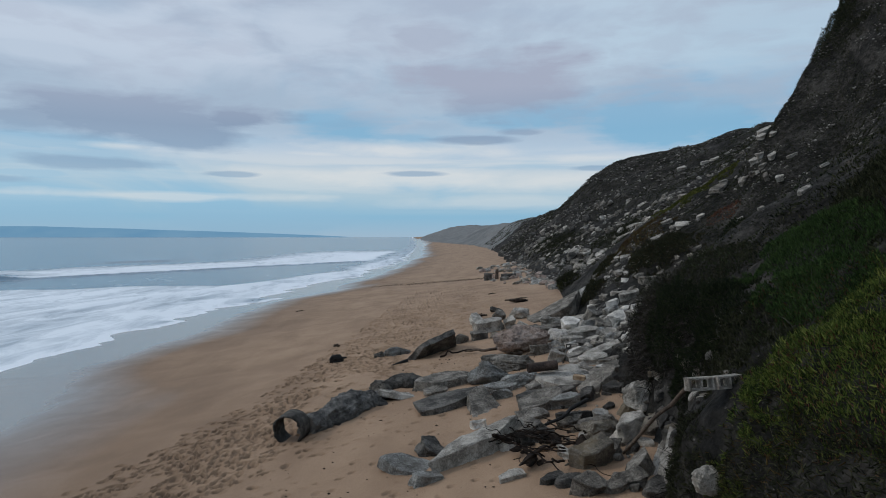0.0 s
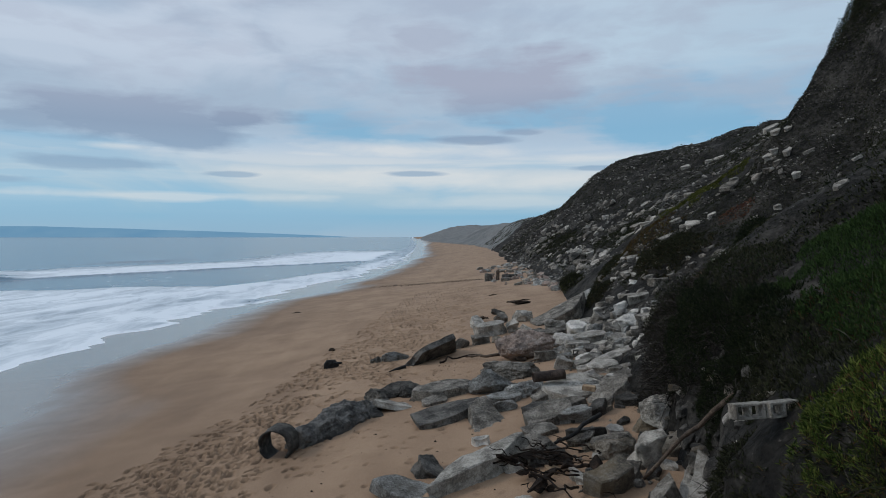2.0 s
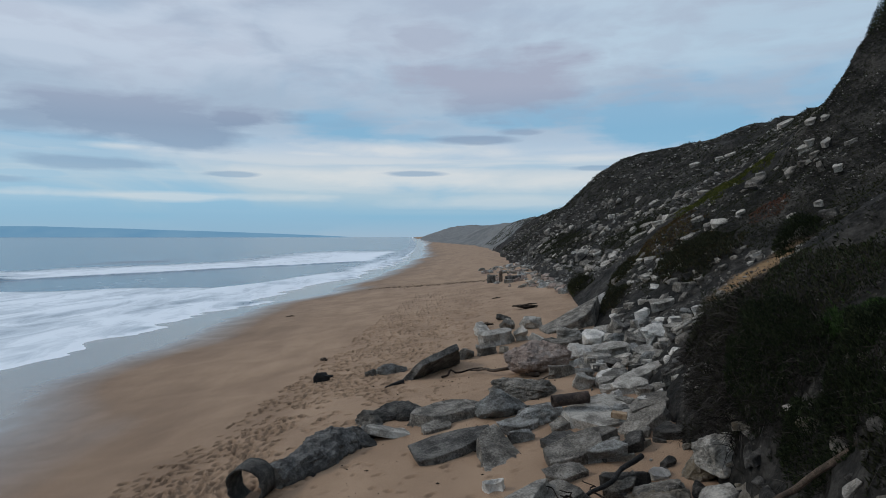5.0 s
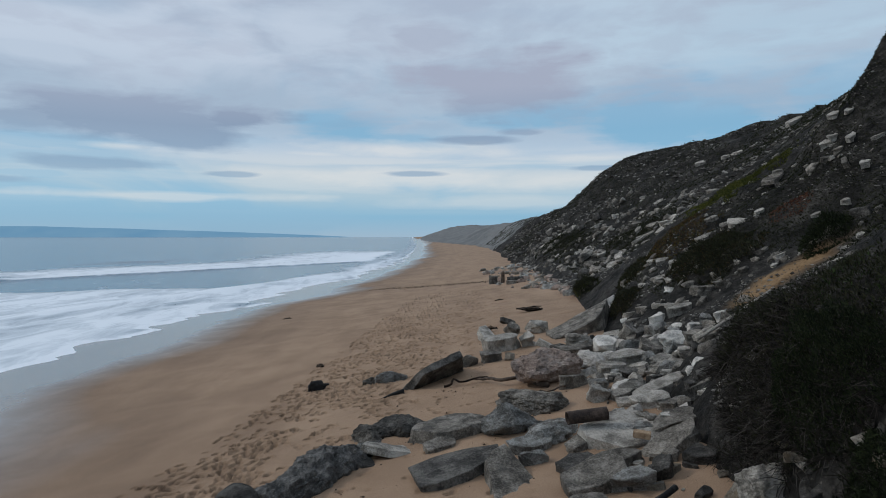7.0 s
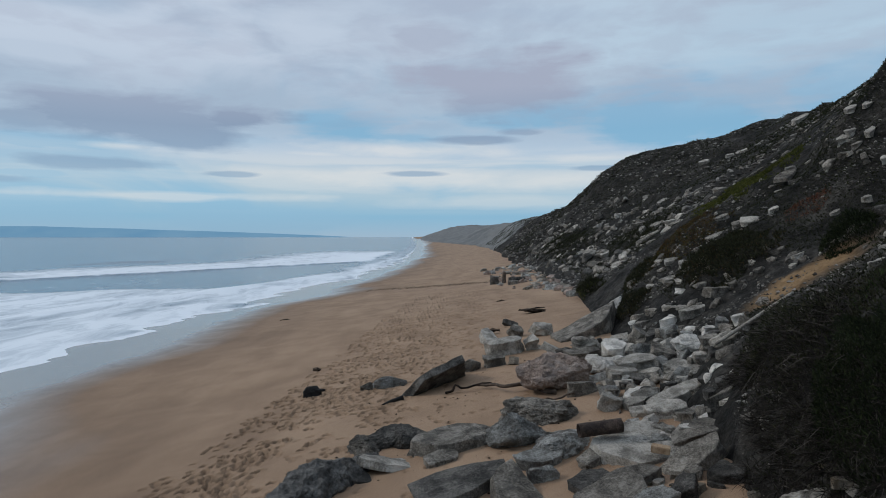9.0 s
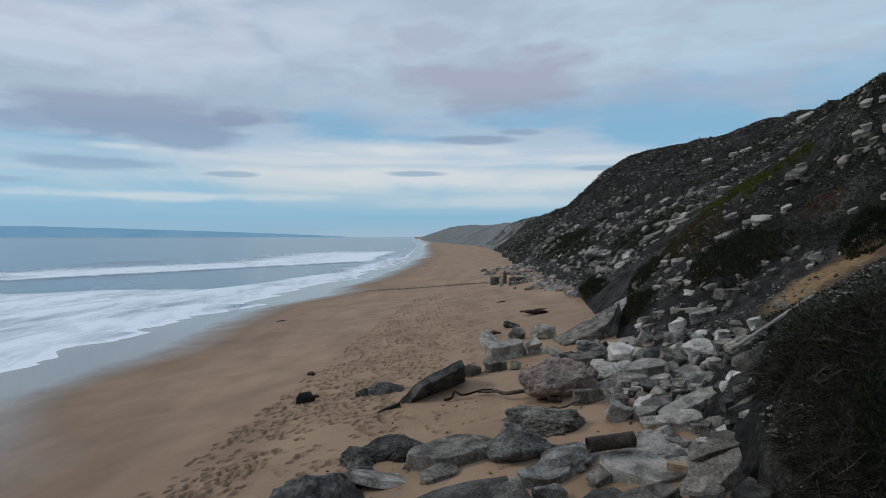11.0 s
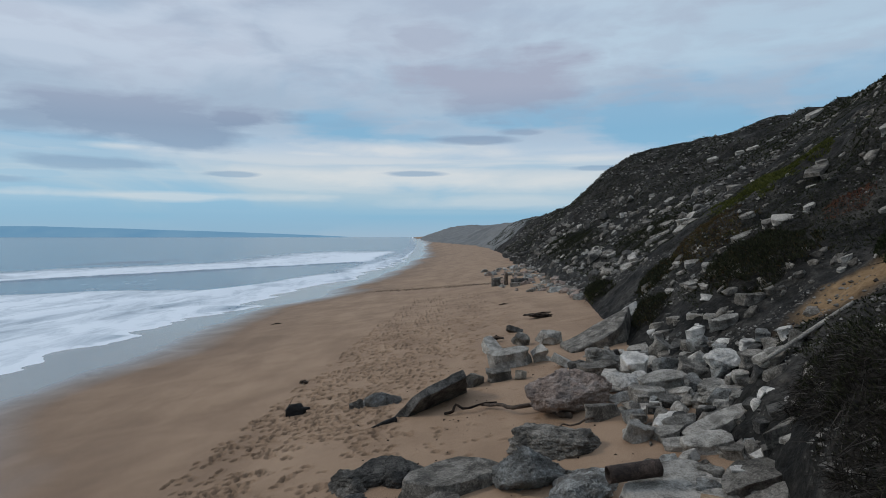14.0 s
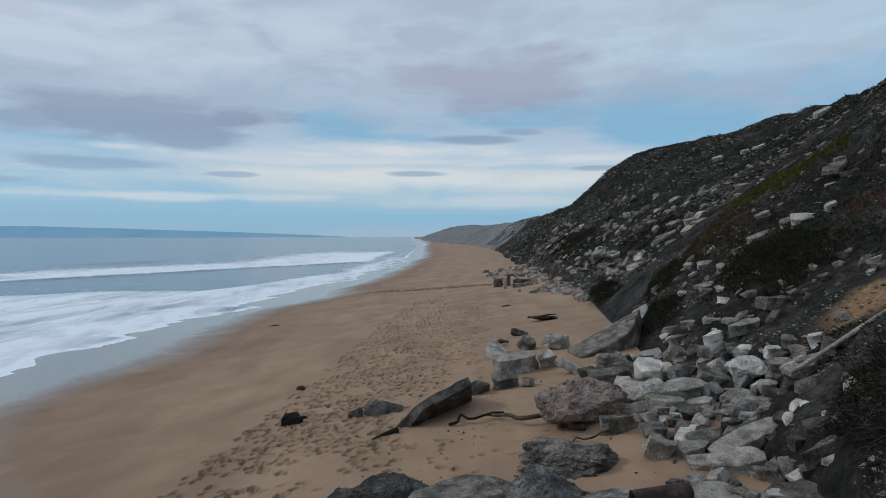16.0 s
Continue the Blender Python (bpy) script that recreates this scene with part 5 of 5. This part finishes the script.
strewn("rubble_stone", np.array([(x, y, land_z(x, y)) for x, y in zip(fx_, fy_)]), "small stone at the foot of the scarp", "stone", "small rubble", [CONCRETE, DARKROCK, PALE, DARKROCK, TANROCK], 800, (0.14, 0.55), 10)


def crumbs(name, pts, size, mat, label, category, seed):
    """Countless small bits in one mesh: uneven eight-sided stones."""
    g = np.random.default_rng(seed)
    n = len(pts)
    s = (size[0] + (size[1] - size[0]) * g.random((n, 1)) ** 2.5)
    shape = np.array([(1, 0, 0), (-1, 0, 0), (0, 1, 0), (0, -1, 0), (0, 0, 0.6), (0, 0, -0.6)])
    v = pts[:, None, :] + shape[None] * s[:, None, :] * g.uniform(0.5, 1.2, (n, 6, 3))
    f = np.array([(0, 2, 4), (2, 1, 4), (1, 3, 4), (3, 0, 4), (2, 0, 5), (1, 2, 5), (3, 1, 5), (0, 3, 5)])
    me = bpy.data.meshes.new(name)
    me.from_pydata(v.reshape(-1, 3).tolist(), [], (f[None] + 6 * np.arange(n)[:, None, None]).reshape(-1, 3).tolist())
    me.materials.append(mat)
    tagged(new(name, me), label, category, kind="stuff")


GRAVEL = leafy("gravel_tones", [(0.035, 0.031, 0.027), (0.08, 0.073, 0.065), (0.16, 0.15, 0.135), (0.28, 0.265, 0.24)], 0.9)
crumbs("gravel", pick(16000, 19, 70, 0.05, 0.98, 0.0, 23, 1.3), (0.02, 0.12), GRAVEL, "grey gravel and chips over the bluff face", "gravel", 1)
crumbs("near_gravel", pick(1500, 5, 20, 0.02, 0.8, 0.0, 25), (0.006, 0.03), GRAVEL, "small chips on the near scarp", "gravel", 5)
crumbs("far_gravel", pick(9000, 60, 200, 0.0, 0.95, -0.05, 24, 1.2, 8.0), (0.06, 0.42), GRAVEL, "pale stones over the far bluff face", "gravel", 2)
g = np.random.default_rng(29)
wx, wy = g.uniform(-4, 5.5, 420), g.uniform(13, 40, 420)
crumbs("beach_bits", np.stack([wx, wy, sand_z(wx, wy) + 0.01], -1), (0.012, 0.05), KELP, "dark scraps of weed and bark on the sand", "debris", 3)
k_ = g.random(900) ** 0.8
wx = -7.6 + 15.5 * k_ + g.normal(0, 0.5, 900)
wy = 96.5 - 11 * k_ + g.normal(0, 1.1, 900)
crumbs("weed_line", np.stack([wx, wy, sand_z(wx, wy) + 0.01], -1), (0.02, 0.11), KELP, "dark line of stranded weed across the sand", "seaweed", 4)


# ---- plants ----
def blades(name, base, axis, length, width, mat, parent=None, label="", seed=0, curl=0.35):
    """Pointed leaves in one mesh: three-sided, bent half way, each its own length and turn."""
    g = np.random.default_rng(seed)
    n = len(base)
    axis = axis / np.linalg.norm(axis, axis=1, keepdims=True)
    side = np.cross(axis, g.normal(size=(n, 3)))
    side /= np.linalg.norm(side, axis=1, keepdims=True)
    other = np.cross(axis, side)
    ln = (length[0] + (length[1] - length[0]) * g.random((n, 1)))
    w = ln * width * g.uniform(0.7, 1.3, (n, 1))
    mid = base + axis * ln * 0.5 + other * ln * 0.12 * curl
    tip = base + axis * ln + other * ln * 0.55 * curl + np.array([0, 0, -0.15]) * ln * curl
    v = np.stack([base + side * w, base - side * w, base + other * w, mid + side * w * 0.9, mid - side * w * 0.9, mid + other * w * 0.9, tip], 1)
    f = []
    for a, b in ((0, 1), (1, 2), (2, 0)):
        f += [(a, b, b + 3), (a, b + 3, a + 3), (a + 3, b + 3, 6)]
    me = bpy.data.meshes.new(name)
    me.from_pydata(v.reshape(-1, 3).tolist(), [], (np.array(f)[None] + 7 * np.arange(n)[:, None, None]).reshape(-1, 3).tolist())
    me.materials.append(mat)
    ob = new(name, me)
    ob.parent = parent
    if label:
        tagged(ob, label)
    if parent:
        tagged(ob, kind="stuff")
    return ob


def face_patch(centre, radii, n, seed, ragged=0.6):
    """Places and normals on the bluff's face inside an oval with a ragged rim."""
    g = np.random.default_rng(seed)
    out = []
    total = 0
    for _ in range(34):
        y = g.uniform(centre[1] - radii[1], centre[1] + radii[1], 6000)
        x, y, z, nx, nz, want = bluff_points(y, g.random(6000))
        q = np.sqrt(((x - centre[0]) / radii[0]) ** 2 + ((y - centre[1]) / radii[1]) ** 2 + ((z - centre[2]) / radii[2]) ** 2)
        keep = q + ragged * (0.6 * vnoise(y / 0.5, want / 0.5, seed) + 0.35 * vnoise(y / 0.16, want / 0.16, seed + 4)) < 1
        out.append(np.stack([x, y, z, nx, y * 0, nz, np.clip(1 - q, 0, 1)], -1)[keep])
        total += keep.sum()
        if total >= n:
            break
    return np.concatenate(out)[:n]


def plant_patch(name, centre, radii, n, length, width, mat, label, category, seed, height=0.0, droop=0.25, twigs=0, accent=None, group=""):
    """A low mat or a shrub that grows on the bluff: leaves, and bare stems where they show."""
    base = tagged(new(name), label, category, group)
    p = face_patch(centre, radii, n, seed)
    if len(p) == 0:
        return
    g = np.random.default_rng(seed + 1)
    base.location = p[:, :3].mean(0)
    at, out = p[:, :3] - np.array(base.location), p[:, 3:6]
    lift = height * np.sqrt(p[:, 6:7]) * (0.25 + 0.75 * g.random((len(p), 1)) ** 0.6)
    lift *= 0.55 + 0.45 * (1 + vnoise(p[:, 1] / 0.35, p[:, 2] / 0.35, seed + 2))[:, None]
    axis = out + np.array([0, 0, 0.6 - droop]) + g.normal(0, 0.55, (len(p), 3))
    cut = int(len(p) * (0.88 if accent else 1.0))
    blades("foliage", (at + out * lift + np.array([0, 0, 0.5]) * lift)[:cut], axis[:cut], length, width, mat, base, "", seed)
    if accent:
        blades("tinted_foliage", (at + out * lift)[cut:], axis[cut:], length, width, accent, base, "leaves of another tint", seed + 7)
    if twigs:
        k = g.integers(0, len(p), twigs)
        way = out[k] * 0.6 + g.normal(0, 0.8, (twigs, 3)) + np.array([-0.2, -0.1, -0.2])
        blades("stem_tangle", at[k] + out[k] * lift[k] * 0.6, way, (length[1] * 1.4, length[1] * 4.0), 0.018, DRYTWIG, base, "bare dry stems", seed + 9, 1.7)


plant_patch("ice_plant", (5.2, 7.4, 4.6), (1.0, 1.6, 0.9), 26000, (0.04, 0.10), 0.075, ICEGREEN, "yellow-green ice plant mat hanging over the scarp", "ice plant", 11, 0.30, 0.25, 160, REDLEAF, "ice plant mats")
plant_patch("ice_plant", (4.75, 8.3, 3.3), (0.7, 0.75, 1.1), 14000, (0.04, 0.10), 0.075, ICEGREEN, "tongue of green ice plant hanging beside cinder blocks", "ice plant", 12, 0.22, 0.5, 80, OCHRE, "ice plant mats")
plant_patch("ice_plant", (6.2, 7.4, 5.4), (1.3, 2.2, 0.8), 15000, (0.04, 0.10), 0.075, ICEGREEN, "yellow-green ice plant mat above the scarp", "ice plant", 13, 0.25, 0.2, 80, OCHRE, "ice plant mats")
plant_patch("ice_plant", (7.6, 12.2, 6.1), (1.6, 2.3, 1.0), 18000, (0.04, 0.10), 0.08, VIVID, "fresh green mat of ice plant on the bluff", "ice plant", 14, 0.28, 0.1, 60, None, "ice plant mats")
plant_patch("ice_plant", (6.5, 13.9, 5.0), (0.7, 1.2, 0.6), 7000, (0.04, 0.10), 0.08, VIVID, "small fresh green mat above a dark shrub", "ice plant", 15, 0.22, 0.1, 40, None, "ice plant mats")
plant_patch("dark_shrub", (6.3, 15.9, 3.9), (0.9, 1.9, 1.3), 20000, (0.035, 0.09), 0.10, SHRUBGREEN, "dense dark green shrub hanging on the scarp", "shrub", 16, 0.7, 0.3, 2600, None, "dark shrubs")
plant_patch("dark_shrub", (6.0, 12.6, 4.3), (0.9, 1.4, 1.0), 16000, (0.035, 0.09), 0.10, SHRUBGREEN, "dense dark green shrub beside bare soil", "shrub", 17, 0.5, 0.3, 500, None, "dark shrubs")
plant_patch("dark_shrub", (7.3, 16.0, 5.4), (1.2, 2.1, 0.8), 4500, (0.035, 0.09), 0.10, HEATH, "low brown-green shrub on the scarp's brow", "shrub", 18, 0.35, 0.1, 400, VIVID, "dark shrubs")
plant_patch("dark_shrub", (9.6, 10.5, 7.4), (2.4, 3.6, 1.7), 12000, (0.05, 0.13), 0.09, HEATH, "low dark green scrub on the bluff", "shrub", 19, 0.35, 0.1, 120, None, "dark shrubs")
plant_patch("dry_brush", (7.1, 19.4, 4.0), (1.1, 2.2, 1.5), 3500, (0.05, 0.12), 0.08, HEATH, "grey dry brush with hanging roots on the scarp", "brush", 20, 0.50, 0.5, 2600, None, "dry brush")
plant_patch("dry_brush", (8.2, 22.2, 3.6), (1.3, 1.8, 1.2), 2600, (0.05, 0.12), 0.08, HEATH, "grey dry brush with hanging roots on the scarp", "brush", 21, 0.45, 0.5, 2000, None, "dry brush")
plant_patch("dry_brush", (5.9, 17.6, 2.6), (0.8, 2.0, 1.1), 900, (0.05, 0.12), 0.08, HEATH, "dry roots hanging from the scarp", "brush", 22, 0.3, 0.8, 1500, None, "dry brush")
plant_patch("dry_brush", (5.4, 10.7, 4.3), (1.0, 1.7, 1.0), 5000, (0.04, 0.10), 0.09, HEATH, "withered low brush over bare soil", "brush", 34, 0.2, 0.4, 60, None, "dry brush")
plant_patch("dark_shrub", (5.6, 13.8, 3.2), (0.7, 1.2, 0.9), 6000, (0.035, 0.09), 0.10, SHRUBGREEN, "dark green shrub hanging over pale boulders", "shrub", 35, 0.45, 0.5, 300, None, "dark shrubs")
plant_patch("dark_shrub", (6.4, 10.3, 5.2), (1.1, 1.5, 0.8), 9000, (0.035, 0.09), 0.10, VIVID, "low green scrub between ice plant mats", "shrub", 36, 0.3, 0.2, 120, OCHRE, "dark shrubs")
plant_patch("dry_brush", (4.1, 9.9, 2.3), (0.6, 1.1, 1.2), 3500, (0.04, 0.10), 0.09, HEATH, "withered brush under cinder blocks on the scarp", "brush", 37, 0.2, 0.7, 220, None, "dry brush")
plant_patch("dry_brush", (4.6, 6.9, 2.9), (0.8, 2.4, 1.3), 6000, (0.05, 0.12), 0.08, HEATH, "withered brown ice plant hanging under the brow", "brush", 23, 0.25, 0.9, 60, OCHRE, "dry brush")
plant_patch("dark_shrub", (22.4, 34.5, 17.2), (1.6, 2.4, 2.0), 12000, (0.04, 0.10), 0.10, HEATH, "dark bushy growth overhanging the bluff's brow", "shrub", 38, 0.35, 0.1, 100, SHRUBGREEN, "dark shrubs")
plant_patch("dark_shrub", (23.4, 35.5, 19.2), (1.2, 2.0, 1.4), 9000, (0.04, 0.10), 0.10, HEATH, "dark bushy growth overhanging the bluff's brow", "shrub", 39, 0.3, 0.1, 80, SHRUBGREEN, "dark shrubs")
plant_patch("yellow_cover", (20.0, 45.3, 9.3), (3.9, 4.6, 3.0), 10000, (0.06, 0.18), 0.12, MOSSY, "yellow-green mat of plants up the bluff", "ground cover", 24, 0.15)
plant_patch("orange_cover", (14.4, 41.0, 5.9), (2.6, 3.2, 1.7), 3200, (0.06, 0.16), 0.10, OCHRE, "orange-brown mat of plants on the bluff", "ground cover", 25, 0.25, 0.2, 0, MOSSY)
plant_patch("orange_cover", (12.4, 43.0, 3.9), (1.4, 2.6, 1.2), 2600, (0.08, 0.2), 0.10, HEATH, "brown-green mat of plants on the bluff foot", "ground cover", 26, 0.35, 0.2, 0, OCHRE)
plant_patch("red_cover", (15.9, 33.0, 7.4), (1.3, 0.9, 0.8), 600, (0.05, 0.13), 0.10, REDLEAF, "reddish strip of ice plant on the bluff", "ground cover", 27, 0.1)
plant_patch("brown_shrub", (12.8, 33.6, 5.1), (2.1, 2.5, 1.5), 11000, (0.06, 0.16), 0.09, HEATH, "dark red-brown shrub on the bluff", "shrub", 28, 0.55, 0.2, 200, OCHRE, "brown shrubs")
plant_patch("brown_shrub", (10.4, 38.2, 2.7), (1.0, 1.6, 1.0), 3500, (0.06, 0.16), 0.09, HEATH, "dark brown-green shrub at the bluff's foot", "shrub", 29, 0.5, 0.2, 100, OCHRE, "brown shrubs")
plant_patch("brown_shrub", (12.2, 54.4, 1.9), (1.6, 2.2, 1.2), 4000, (0.08, 0.22), 0.09, HEATH, "brown-green bush at the bluff's foot", "shrub", 30, 0.8, 0.2, 60, MOSSY, "brown shrubs")
plant_patch("brown_shrub", (13.8, 27.6, 6.2), (1.2, 1.3, 0.8), 3500, (0.06, 0.16), 0.09, SHRUBGREEN, "dark green shrub above a sandy chute", "shrub", 31, 0.5, 0.2, 60, None, "brown shrubs")
plant_patch("brown_shrub", (22.5, 72, 6.0), (4.0, 7.0, 3.0), 6000, (0.08, 0.24), 0.10, HEATH, "dark scrub patch on the far bluff foot", "shrub", 32, 0.3, 0.2, 0, None, "brown shrubs")
plant_patch("brown_shrub", (20.5, 100, 5.0), (3.4, 9.0, 3.6), 5000, (0.10, 0.3), 0.10, HEATH, "dark scrub patch on the far bluff foot", "shrub", 33, 0.35, 0.2, 0, None, "brown shrubs")


def heath(name, n, y0, y1, a0, a1, length, mat, cover, seed, label, patch):
    """Low growth all over the face, in drifts, thicker towards the brow."""
    g = np.random.default_rng(seed)
    y = y0 + (y1 - y0) * g.random(n) ** 1.5
    a = g.uniform(a0, a1, n)
    x, y, z, nx, nz, want = bluff_points(y, a)
    keep = vnoise(y / patch, want / (patch * 0.7), seed) + 0.5 * vnoise(y / (patch * 0.3), want / (patch * 0.3), seed + 1) + 0.5 * a - 3 * (chute_at(x, y, z) > 0.1) > cover
    p = np.stack([x, y, z], -1)[keep]
    axis = np.stack([nx, nx * 0, nz], -1)[keep] + g.normal(0, 0.6, (len(p), 3))
    blades(name, p, axis, length, 0.16, mat, None, "", seed + 3)
    tagged(scene.objects[name], label, "heath", kind="stuff")


heath("heath", 170000, 8, 70, 0.12, 1.0, (0.04, 0.12), HEATH, -0.02, 41, "low brown-green heath over the bluff", 6.0)
heath("green_heath", 40000, 6, 60, 0.2, 1.0, (0.04, 0.12), SHRUBGREEN, 0.5, 43, "dark green heath in drifts on the bluff", 3.0)
heath("near_heath", 24000, 3, 24, 0.14, 0.8, (0.03, 0.09), HEATH, -0.1, 47, "low dry growth over the near scarp", 1.5)
heath("far_heath", 80000, 60, 280, 0.05, 1.0, (0.10, 0.30), HEATH, 0.1, 45, "brown-green heath over the far bluff", 9.0)
